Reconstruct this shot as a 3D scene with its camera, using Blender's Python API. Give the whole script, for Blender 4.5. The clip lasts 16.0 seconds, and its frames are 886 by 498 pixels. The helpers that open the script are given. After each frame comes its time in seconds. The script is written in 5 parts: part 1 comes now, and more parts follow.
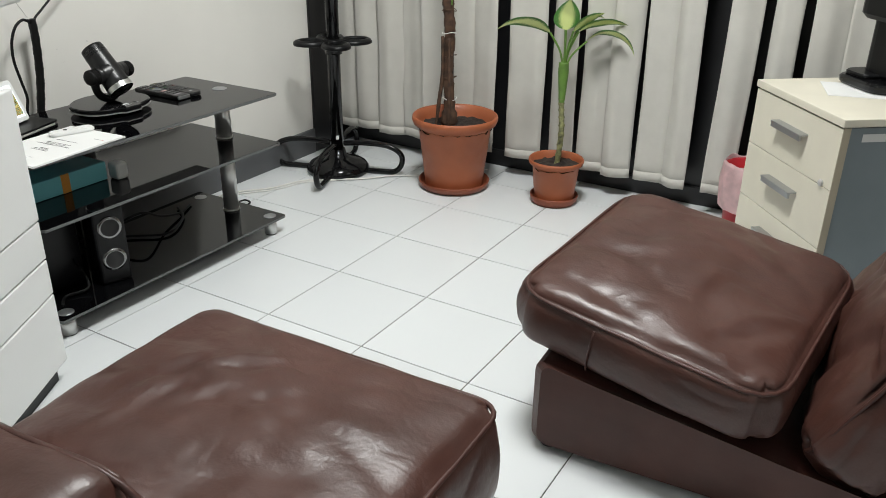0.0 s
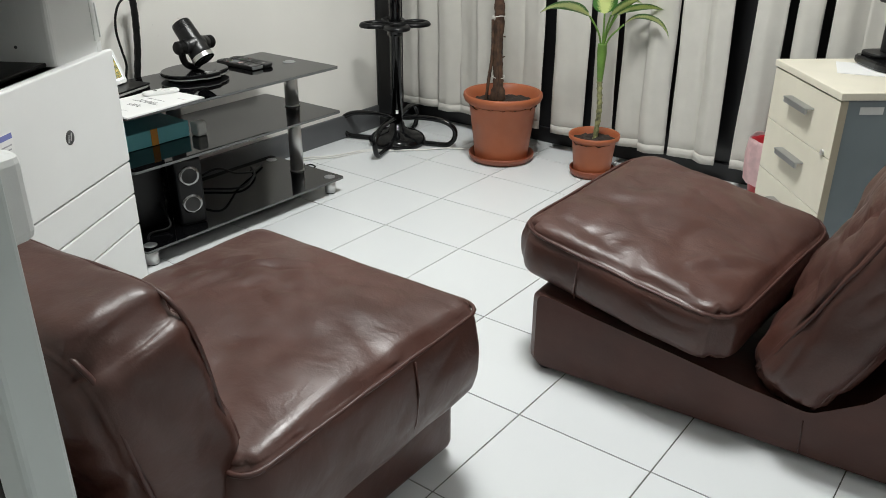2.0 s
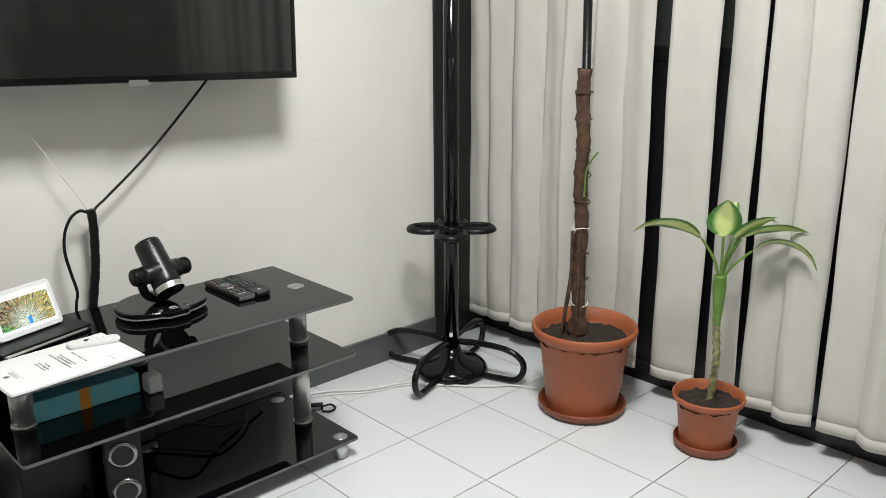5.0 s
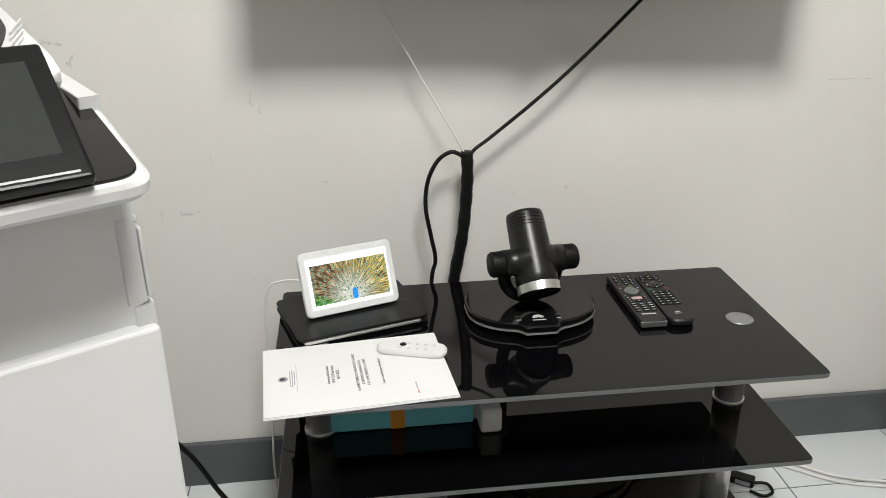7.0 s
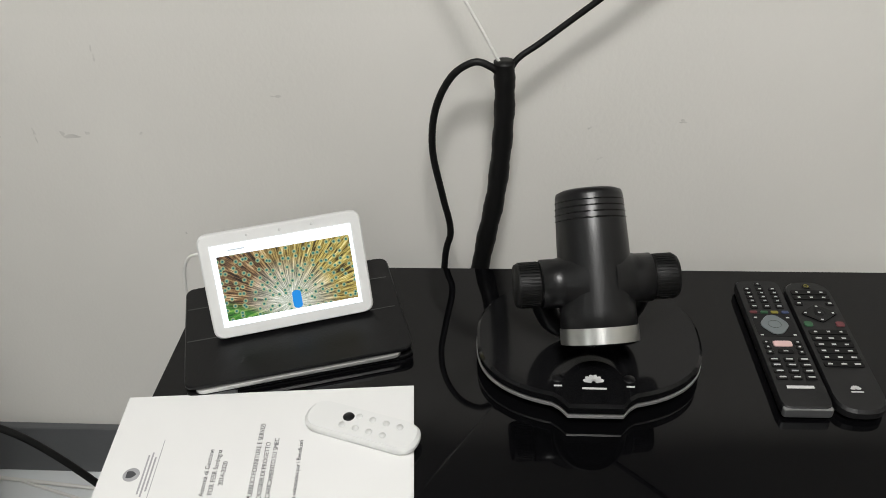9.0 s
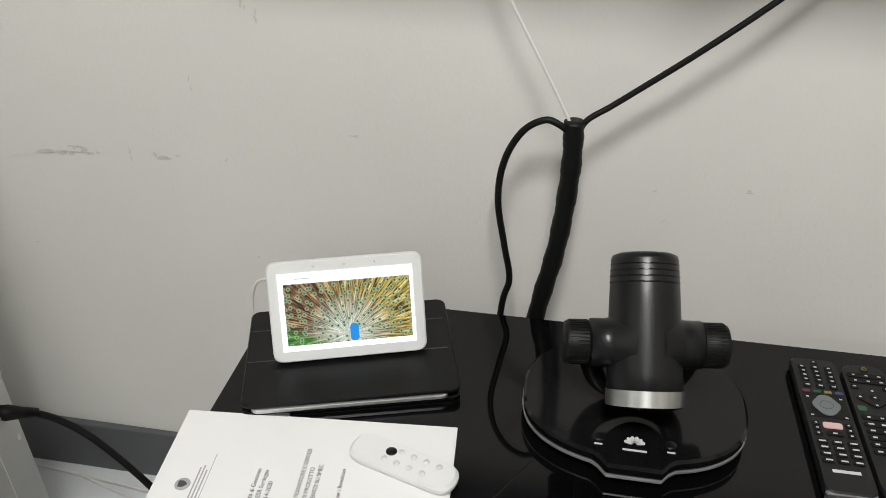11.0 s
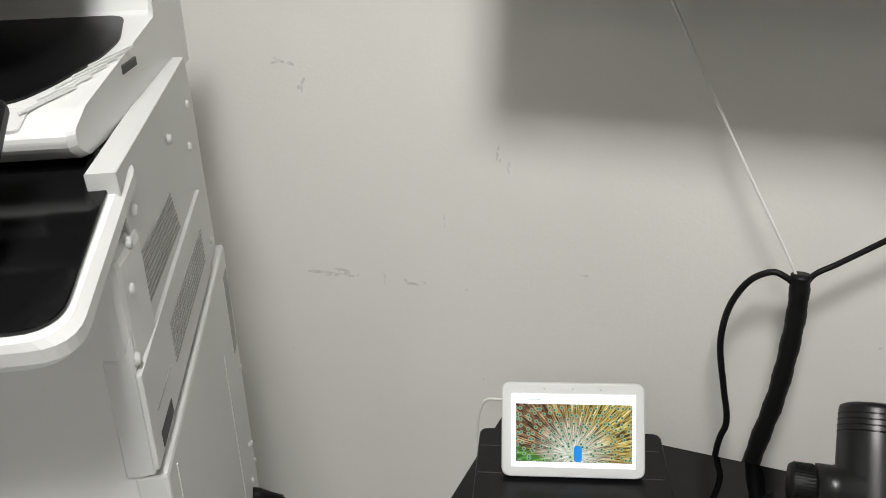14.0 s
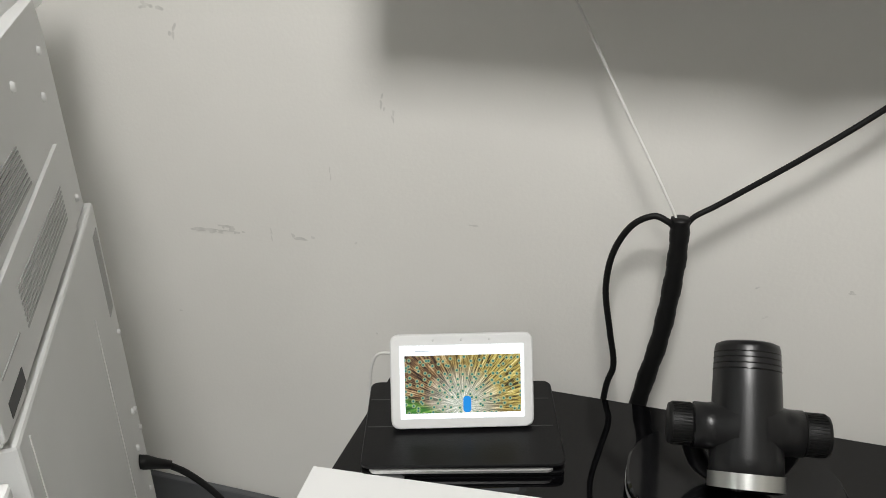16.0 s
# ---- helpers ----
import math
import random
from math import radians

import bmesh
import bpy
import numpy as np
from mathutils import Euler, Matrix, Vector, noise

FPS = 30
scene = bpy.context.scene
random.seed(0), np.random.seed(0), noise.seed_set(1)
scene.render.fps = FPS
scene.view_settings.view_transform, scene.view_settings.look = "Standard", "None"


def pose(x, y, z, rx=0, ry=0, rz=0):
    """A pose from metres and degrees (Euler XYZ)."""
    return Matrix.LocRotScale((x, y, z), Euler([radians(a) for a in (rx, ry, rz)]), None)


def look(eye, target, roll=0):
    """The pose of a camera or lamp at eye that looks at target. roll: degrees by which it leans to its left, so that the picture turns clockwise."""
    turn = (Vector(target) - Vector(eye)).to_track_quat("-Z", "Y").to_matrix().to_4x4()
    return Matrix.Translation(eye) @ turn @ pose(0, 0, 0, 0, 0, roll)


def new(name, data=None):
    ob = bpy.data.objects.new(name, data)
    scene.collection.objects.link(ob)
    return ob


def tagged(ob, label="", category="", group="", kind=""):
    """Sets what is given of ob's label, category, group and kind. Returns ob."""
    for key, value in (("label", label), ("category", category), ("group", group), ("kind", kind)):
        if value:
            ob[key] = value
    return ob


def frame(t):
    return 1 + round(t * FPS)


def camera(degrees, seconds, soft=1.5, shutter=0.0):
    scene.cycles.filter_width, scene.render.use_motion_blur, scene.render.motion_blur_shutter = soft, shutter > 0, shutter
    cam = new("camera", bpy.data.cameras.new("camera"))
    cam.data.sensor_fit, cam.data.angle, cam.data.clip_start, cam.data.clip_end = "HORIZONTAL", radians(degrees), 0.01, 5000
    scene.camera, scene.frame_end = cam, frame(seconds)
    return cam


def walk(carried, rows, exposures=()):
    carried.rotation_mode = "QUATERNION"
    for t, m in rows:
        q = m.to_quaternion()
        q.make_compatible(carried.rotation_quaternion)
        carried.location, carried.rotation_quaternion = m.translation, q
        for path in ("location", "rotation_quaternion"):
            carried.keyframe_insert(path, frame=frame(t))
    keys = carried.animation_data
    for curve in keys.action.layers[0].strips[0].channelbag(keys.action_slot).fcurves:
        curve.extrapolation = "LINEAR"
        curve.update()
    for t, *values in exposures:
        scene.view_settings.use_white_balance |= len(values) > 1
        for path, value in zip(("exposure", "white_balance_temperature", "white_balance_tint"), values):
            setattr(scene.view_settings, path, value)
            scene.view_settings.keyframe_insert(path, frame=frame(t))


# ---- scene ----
cam = camera(56.9, 16.0, soft=0.9)
PATH = [
    (0, (2.351, -1.867, 1.173), (1.424, -0.305, 0.336), 0.8),
    (0.5, (2.435, -1.878, 1.175), (1.444, -0.359, 0.332), 0.7),
    (1, (2.56, -1.982, 1.197), (1.546, -0.473, 0.364), 1.3),
    (1.5, (2.665, -2.045, 1.179), (1.606, -0.584, 0.317), 0.5),
    (2, (2.676, -2.049, 1.172), (1.577, -0.606, 0.329), 0.2),
    (2.5, (2.647, -2.059, 1.218), (1.493, -0.572, 0.544), 0.2),
    (3, (2.643, -2.013, 1.284), (1.429, -0.514, 0.756), -0.6),
    (5.3, (2.151, -1.065, 1.253), (0.67, 0.159, 0.699), 0.1),
    (5.5, (2.071, -1.008, 1.268), (0.509, 0.095, 0.68), 0.5),
    (6, (1.959, -0.781, 1.265), (0.183, -0.147, 0.602), -0.3),
    (6.5, (1.772, -0.659, 1.225), (-0.06, -0.332, 0.491), -1.0),
    (7, (1.566, -0.607, 1.204), (-0.265, -0.393, 0.43), -0.5),
    (7.5, (1.318, -0.503, 1.2), (-0.465, -0.435, 0.296), -0.8),
    (8, (1.11, -0.425, 1.136), (-0.596, -0.42, 0.093), -1.1),
    (8.5, (0.978, -0.436, 1.122), (-0.664, -0.481, -0.02), -1.7),
    (9, (0.903, -0.389, 1.121), (-0.719, -0.521, -0.042), -2.2),
    (9.5, (0.893, -0.373, 1.128), (-0.702, -0.559, -0.064), -1.5),
    (10, (0.898, -0.373, 1.134), (-0.708, -0.634, -0.03), -1.2),
    (12.3, (0.948, -0.373, 1.159), (-0.752, -0.711, 0.161), -0.4),
    (12.5, (0.953, -0.366, 1.155), (-0.746, -0.743, 0.169), -1.5),
    (13, (0.980, -0.396, 1.159), (-0.719, -0.910, 0.236), -2.4),
    (13.5, (1.021, -0.431, 1.186), (-0.678, -1.122, 0.388), -2.2),
    (14, (1.041, -0.409, 1.186), (-0.643, -1.167, 0.419), -2.1),
    (14.5, (1.024, -0.407, 1.181), (-0.654, -1.149, 0.384), -1.8),
    (15, (1.011, -0.401, 1.172), (-0.664, -1.088, 0.323), -1.5),
    (15.5, (1.007, -0.388, 1.167), (-0.679, -1.003, 0.284), -1.2),
    (16, (1.008, -0.382, 1.169), (-0.707, -0.931, 0.299), -1.0),
]
walk(cam, [(t, look(eye, target, roll)) for t, eye, target, roll in PATH],
     exposures=[(0, 0.2, 6380, 7), (3, 0.22, 6380, 7), (5.5, 0.32, 6450, 9), (6, 0.16, 6500, 10), (7, 0.18, 6500, 10), (8, 0.05, 6500, 10), (9, 0.02, 6500, 10), (12, 0.05, 6500, 10), (13, 0.05, 6500, 10), (13.5, -0.06, 6500, 10), (14, 0.04, 6500, 10), (16, 0.03, 6500, 10)])

# ---- world and lamps ----
world = bpy.data.worlds.new("world")
scene.world = world
world.use_nodes = True
world.node_tree.nodes["Background"].inputs[0].default_value = (0.01, 0.012, 0.016, 1)
world.node_tree.nodes["Background"].inputs[1].default_value = 0.3

CEIL = 2.75


def area_lamp(x, y, sx, sy, power):
    lamp = bpy.data.lights.new("panel_lamp", "AREA")
    lamp.shape, lamp.size, lamp.size_y, lamp.energy = "RECTANGLE", sx, sy, power
    lamp.color = (1.0, 0.99, 0.965)
    ob = new("panel_lamp", lamp)
    ob.location = (x, y, CEIL - 0.035)
    return ob


# first lamp fits the television's shadow; the weaker three are unseen added fill
LAMPS = [(1.5, -0.3, 58), (4.4, -0.3, 8), (1.5, -3.6, 4), (4.4, -3.6, 4)]
for lx, ly, power in LAMPS:
    area_lamp(lx, ly, 0.56, 0.56, power)

# ---- materials ----


def material(name, color, rough=0.5, metal=0.0, vary=0.06, scale=8.0, bump=0.0, bump_scale=60.0, rough_vary=0.0,
             coat=0.0, trans=0.0, emit=None, emit_strength=0.0, spec=0.5, per_object=0.0):
    m = bpy.data.materials.new(name)
    m.use_nodes = True
    nt = m.node_tree
    b = nt.nodes["Principled BSDF"]
    b.inputs["Roughness"].default_value = rough
    b.inputs["Metallic"].default_value = metal
    b.inputs["Coat Weight"].default_value = coat
    b.inputs["Transmission Weight"].default_value = trans
    b.inputs["Specular IOR Level"].default_value = spec
    co = nt.nodes.new("ShaderNodeTexCoord")
    n1 = nt.nodes.new("ShaderNodeTexNoise")
    n1.inputs["Scale"].default_value = scale
    n1.inputs["Detail"].default_value = 6
    nt.links.new(co.outputs["Object"], n1.inputs["Vector"])
    ramp = nt.nodes.new("ShaderNodeMapRange")
    ramp.inputs["From Min"].default_value, ramp.inputs["From Max"].default_value = 0.3, 0.7
    ramp.inputs["To Min"].default_value, ramp.inputs["To Max"].default_value = 1 - vary, 1 + vary
    nt.links.new(n1.outputs["Fac"], ramp.inputs["Value"])
    val = ramp.outputs["Result"]
    if per_object:
        info = nt.nodes.new("ShaderNodeObjectInfo")
        mr = nt.nodes.new("ShaderNodeMapRange")
        mr.inputs["To Min"].default_value, mr.inputs["To Max"].default_value = 1 - per_object, 1 + per_object
        nt.links.new(info.outputs["Random"], mr.inputs["Value"])
        mul = nt.nodes.new("ShaderNodeMath")
        mul.operation = "MULTIPLY"
        nt.links.new(val, mul.inputs[0])
        nt.links.new(mr.outputs["Result"], mul.inputs[1])
        val = mul.outputs[0]
    mix = nt.nodes.new("ShaderNodeVectorMath")
    mix.operation = "SCALE"
    mix.inputs[0].default_value = color
    nt.links.new(val, mix.inputs["Scale"])
    nt.links.new(mix.outputs[0], b.inputs["Base Color"])
    if rough_vary:
        n3 = nt.nodes.new("ShaderNodeTexNoise")
        n3.inputs["Scale"].default_value = scale * 2.3
        n3.inputs["Detail"].default_value = 5
        nt.links.new(co.outputs["Object"], n3.inputs["Vector"])
        r3 = nt.nodes.new("ShaderNodeMapRange")
        r3.inputs["From Min"].default_value, r3.inputs["From Max"].default_value = 0.3, 0.7
        r3.inputs["To Min"].default_value, r3.inputs["To Max"].default_value = max(0.02, rough - rough_vary), rough + rough_vary
        nt.links.new(n3.outputs["Fac"], r3.inputs["Value"])
        nt.links.new(r3.outputs["Result"], b.inputs["Roughness"])
    if bump:
        n2 = nt.nodes.new("ShaderNodeTexNoise")
        n2.inputs["Scale"].default_value = bump_scale
        n2.inputs["Detail"].default_value = 4
        nt.links.new(co.outputs["Object"], n2.inputs["Vector"])
        bp = nt.nodes.new("ShaderNodeBump")
        bp.inputs["Strength"].default_value = bump
        bp.inputs["Distance"].default_value = 0.003
        nt.links.new(n2.outputs["Fac"], bp.inputs["Height"])
        nt.links.new(bp.outputs["Normal"], b.inputs["Normal"])
    if emit:
        b.inputs["Emission Color"].default_value = (*emit, 1)
        b.inputs["Emission Strength"].default_value = emit_strength
    return m


M_WALL = material("wall_paint", (0.72, 0.705, 0.665), 0.75, vary=0.025, scale=3.0, bump=0.12, bump_scale=180)
M_CEIL = material("ceiling_board", (0.78, 0.78, 0.76), 0.9, vary=0.03, bump=0.2, bump_scale=120)
M_TILE = material("floor_tile_glaze", (0.66, 0.68, 0.69), 0.3, vary=0.01, scale=3.0, rough_vary=0.025, per_object=0.02)
M_GROUT = material("grout", (0.10, 0.10, 0.095), 0.9, vary=0.2, scale=30, bump=0.3)
M_SKIRT = material("grey_skirting", (0.085, 0.088, 0.092), 0.4, vary=0.1, bump=0.05)
M_BLACK_FRAME = material("black_frame_paint", (0.008, 0.008, 0.009), 0.35, vary=0.2, bump=0.05)


def leather(name, color, rough, spec, fold):
    """Grained hide with soft irregular creases."""
    m = material(name, color, rough, vary=0.2, scale=6.0, bump=0.14, bump_scale=210, rough_vary=0.10, spec=spec)
    nt = m.node_tree
    b = nt.nodes["Principled BSDF"]
    grain = [n for n in nt.nodes if n.type == "BUMP"][0]
    co = [n for n in nt.nodes if n.type == "TEX_COORD"][0]
    warp = nt.nodes.new("ShaderNodeTexNoise")
    warp.inputs["Scale"].default_value, warp.inputs["Detail"].default_value = 9, 3
    nt.links.new(co.outputs["Object"], warp.inputs["Vector"])
    mixed = nt.nodes.new("ShaderNodeVectorMath")
    mixed.operation = "MULTIPLY_ADD"
    mixed.inputs[1].default_value = (0.16, 0.16, 0.16)
    nt.links.new(warp.outputs["Color"], mixed.inputs[0])
    nt.links.new(co.outputs["Object"], mixed.inputs[2])
    stretch = nt.nodes.new("ShaderNodeMapping")
    stretch.inputs["Scale"].default_value = (16, 34, 22)
    stretch.inputs["Rotation"].default_value = (0, 0, 0.6)
    nt.links.new(mixed.outputs[0], stretch.inputs["Vector"])
    crease = nt.nodes.new("ShaderNodeTexNoise")
    crease.inputs["Scale"].default_value, crease.inputs["Detail"].default_value = 0.8, 1.5
    nt.links.new(stretch.outputs["Vector"], crease.inputs["Vector"])
    fb = nt.nodes.new("ShaderNodeBump")
    fb.inputs["Strength"].default_value, fb.inputs["Distance"].default_value = fold, 0.012
    nt.links.new(crease.outputs["Fac"], fb.inputs["Height"])
    nt.links.new(fb.outputs["Normal"], grain.inputs["Normal"])
    return m


M_LEATHER = leather("brown_leather", (0.060, 0.0235, 0.0172), 0.40, 0.5, 0.19)
M_PIPING = material("brown_piping", (0.055, 0.019, 0.014), 0.42, vary=0.15, bump=0.2)
M_LEATHER_D = leather("brown_leather_base", (0.062, 0.022, 0.0160), 0.46, 0.42, 0.12)
M_GLASS_BLACK = material("black_glass", (0.0022, 0.0022, 0.0026), 0.02, vary=0.1, spec=0.33, rough_vary=0.02)
M_GLASS_EDGE = material("glass_edge", (0.10, 0.105, 0.105), 0.3, vary=0.1)
M_CHROME = material("brushed_chrome", (0.66, 0.66, 0.65), 0.33, 0.75, vary=0.05, scale=20, rough_vary=0.05)
M_SATIN = material("satin_steel", (0.42, 0.43, 0.44), 0.38, 0.9, vary=0.05)
M_BLACK = material("black_plastic", (0.0035, 0.0035, 0.004), 0.36, spec=0.28, vary=0.15, bump=0.06, bump_scale=300)
M_BLACK_GLOSS = material("glossy_black_plastic", (0.005, 0.005, 0.0055), 0.1, spec=0.32, vary=0.1)
M_RUBBER = material("black_rubber", (0.0045, 0.0045, 0.0045), 0.5, spec=0.24, vary=0.2, bump=0.1)
M_WHITE_P = material("white_plastic", (0.70, 0.705, 0.695), 0.42, vary=0.02, scale=4, bump=0.03, bump_scale=400)
M_WHITE_G = material("light_grey_plastic", (0.62, 0.625, 0.615), 0.45, vary=0.025, bump=0.04, bump_scale=400)
# slot and recess shade given as flat colour; M_LINE also colours dark screws
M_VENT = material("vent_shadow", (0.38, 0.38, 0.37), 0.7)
M_LINE = material("seam_shadow", (0.06, 0.06, 0.06), 0.7)
M_TERRA = material("terracotta_plastic", (0.335, 0.094, 0.036), 0.48, vary=0.1, scale=9, bump=0.06, bump_scale=90, rough_vary=0.06)
M_TERRA_D = material("dark_terracotta_plastic", (0.20, 0.050, 0.022), 0.45, vary=0.12, scale=9, bump=0.06)
M_SOIL = material("potting_soil", (0.022, 0.015, 0.011), 0.95, vary=0.5, scale=60, bump=1.0, bump_scale=90)
M_BARK = material("brown_bark", (0.066, 0.034, 0.019), 0.85, vary=0.5, scale=40, bump=0.8, bump_scale=70)
M_STEM = material("green_stem", (0.11, 0.21, 0.035), 0.5, vary=0.2, scale=25)
M_CREAM = material("cream_laminate", (0.70, 0.66, 0.55), 0.42, vary=0.03, scale=12, bump=0.03)
M_CREAM_E = material("cream_edging", (0.45, 0.40, 0.30), 0.5, vary=0.05)
M_BLUEGREY = material("blue_grey_laminate", (0.19, 0.225, 0.245), 0.45, vary=0.04, scale=10, bump=0.03)
M_FABRIC = material("blind_fabric", (0.53, 0.515, 0.475), 0.9, vary=0.035, scale=14, bump=0.25, bump_scale=350)
M_RED = material("red_plastic", (0.45, 0.02, 0.03), 0.4, vary=0.08)
M_LINER = material("white_liner", (0.74, 0.50, 0.51), 0.35, vary=0.25, scale=18, trans=0.25)
M_PAPER = material("white_paper", (0.73, 0.73, 0.72), 0.8, vary=0.01, bump=0.02)
M_INK = material("printed_ink", (0.06, 0.06, 0.065), 0.8)
M_INK_SOFT = material("pale_ink", (0.35, 0.35, 0.36), 0.8)
M_TURQ = material("turquoise_card", (0.17, 0.52, 0.58), 0.55, vary=0.05)
M_ORANGE = material("orange_tape", (0.65, 0.28, 0.04), 0.5, vary=0.1)
M_KEY = material("pale_print", (0.55, 0.55, 0.55), 0.6)
M_CABLE_W = material("white_cable", (0.70, 0.69, 0.66), 0.5)
M_SPK = material("grey_speaker", (0.05, 0.05, 0.049), 0.45, vary=0.08)
M_CONE = material("speaker_cone", (0.02, 0.02, 0.02), 0.7, vary=0.2)
M_SCREEN_OFF = material("dark_screen", (0.012, 0.013, 0.011), 0.07, vary=0.1, spec=0.7)
M_ALU = material("pale_aluminium", (0.50, 0.54, 0.53), 0.4, 0.3, vary=0.03)
M_DIFF = material("lamp_diffuser", (0.8, 0.8, 0.8), 0.6, emit=(1, 0.985, 0.95), emit_strength=6.0)
M_SCUFF = material("wall_scuff", (0.60, 0.587, 0.552), 0.8, vary=0.12, scale=60)

# ---- mesh helpers ----


def smooth_all(bm, on=True):
    for f in bm.faces:
        f.smooth = on


def mesh_object(name, bm, mat, parent=None, smooth=None):
    if smooth is not None:
        smooth_all(bm, smooth)
    me = bpy.data.meshes.new(name)
    bm.normal_update()
    bm.to_mesh(me)
    bm.free()
    me.materials.append(mat)
    ob = new(name, me)
    ob.parent = parent
    return ob


def part(name, bm, mat, parent, label="", smooth=None):
    ob = mesh_object(name, bm, mat, parent, smooth)
    if label:
        tagged(ob, label)
    return ob


def thing(name, m, label, category, group="", kind=""):
    ob = new(name)
    ob.empty_display_size = 0.05
    ob.matrix_basis = m
    return tagged(ob, label, category, group, kind)


def structure(name, bm, mat, label, category, smooth=None):
    return tagged(mesh_object(name, bm, mat, None, smooth), label, category, kind="structure")


def box(x0, x1, y0, y1, z0, z1, bevel=0.0, seg=2, bm=None):
    one = bmesh.new()
    bmesh.ops.create_cube(one, size=1)
    for v in one.verts:
        v.co = Vector((x0 + (v.co.x + 0.5) * (x1 - x0), y0 + (v.co.y + 0.5) * (y1 - y0), z0 + (v.co.z + 0.5) * (z1 - z0)))
    if bevel:
        bmesh.ops.bevel(one, geom=list(one.edges), offset=bevel, segments=seg, profile=0.5, affect="EDGES")
    return merge(bm, one)


def merge(bm, other):
    if bm is None:
        return other
    me = bpy.data.meshes.new("tmp")
    other.to_mesh(me)
    other.free()
    bm.from_mesh(me)
    bpy.data.meshes.remove(me)
    return bm


def moved(bm, m):
    bmesh.ops.transform(bm, matrix=m, verts=bm.verts)
    return bm


def cyl(p0, p1, r0, r1=None, seg=24, bm=None, caps=True):
    r1 = r0 if r1 is None else r1
    p0, p1 = Vector(p0), Vector(p1)
    one = bmesh.new()
    bmesh.ops.create_cone(one, cap_ends=caps, segments=seg, radius1=r0, radius2=r1, depth=(p1 - p0).length)
    for f in one.faces:
        f.smooth = len(f.verts) == 4
    q = (p1 - p0).to_track_quat("Z", "Y").to_matrix().to_4x4()
    moved(one, Matrix.Translation((p0 + p1) / 2) @ q)
    return merge(bm, one)


def lathe(profile, seg=40, bm=None, centre=(0, 0, 0)):
    one = bmesh.new()
    rings = []
    for r, z in profile:
        if r < 1e-5:
            rings.append([one.verts.new((centre[0], centre[1], centre[2] + z))])
        else:
            rings.append([one.verts.new((centre[0] + r * math.cos(a), centre[1] + r * math.sin(a), centre[2] + z))
                          for a in (2 * math.pi * i / seg for i in range(seg))])
    for a, b in zip(rings, rings[1:]):
        for i in range(seg):
            j = (i + 1) % seg
            if len(a) == 1 and len(b) > 1:
                one.faces.new((a[0], b[j], b[i]))
            elif len(b) == 1 and len(a) > 1:
                one.faces.new((a[i], a[j], b[0]))
            elif len(a) > 1:
                one.faces.new((a[i], a[j], b[j], b[i]))
    smooth_all(one)
    bmesh.ops.recalc_face_normals(one, faces=one.faces)
    return merge(bm, one)


def spline(points, steps=8, closed=False):
    pts = [Vector(p) for p in points]
    n = len(pts)
    out = []
    for i in range(n if closed else n - 1):
        p0 = pts[(i - 1) % n] if closed or i else pts[0]
        p1, p2 = pts[i % n], pts[(i + 1) % n]
        p3 = pts[(i + 2) % n] if closed or i + 2 < n else pts[-1]
        for k in range(steps):
            t = k / steps
            out.append(0.5 * (2 * p1 + (p2 - p0) * t + (2 * p0 - 5 * p1 + 4 * p2 - p3) * t * t + (3 * p1 - p0 - 3 * p2 + p3) * t ** 3))
    if not closed:
        out.append(pts[-1])
    return out


def tube(points, r, seg=8, closed=False, bm=None, flat=1.0):
    """A tube along points; r may be a number or one radius per point."""
    one = bmesh.new()
    pts = [Vector(p) for p in points]
    n = len(pts)
    rs = r if isinstance(r, (list, tuple)) else [r] * n
    rings = []
    side = None
    for i, p in enumerate(pts):
        a = pts[(i - 1) % n] if closed or i else pts[0]
        b = pts[(i + 1) % n] if closed or i < n - 1 else pts[-1]
        d = (b - a)
        d = d.normalized() if d.length > 1e-9 else Vector((0, 0, 1))
        if side is None:
            side = d.orthogonal().normalized()
        side = (side - d * side.dot(d))
        side = side.normalized() if side.length > 1e-6 else d.orthogonal().normalized()
        up = d.cross(side)
        rings.append([one.verts.new(p + rs[i] * (math.cos(t) * side + flat * math.sin(t) * up)) for t in (2 * math.pi * k / seg for k in range(seg))])
    for i in range(n if closed else n - 1):
        a, b = rings[i], rings[(i + 1) % n]
        for k in range(seg):
            one.faces.new((a[k], a[(k + 1) % seg], b[(k + 1) % seg], b[k]))
    if not closed:
        one.faces.new(rings[0][::-1])
        one.faces.new(rings[-1])
    smooth_all(one)
    bmesh.ops.recalc_face_normals(one, faces=one.faces)
    return merge(bm, one)


def rounded(points, r, seg=5):
    """The outline of a 2D polygon with its corners rounded."""
    out = []
    n = len(points)
    for i in range(n):
        p, a, b = Vector(points[i]), Vector(points[i - 1]), Vector(points[(i + 1) % n])
        da, db = (a - p), (b - p)
        rr = min(r, da.length * 0.49, db.length * 0.49)
        s, e = p + da.normalized() * rr, p + db.normalized() * rr
        for k in range(seg + 1):
            t = k / seg
            out.append((1 - t) ** 2 * s + 2 * t * (1 - t) * p + t * t * e)
    return out


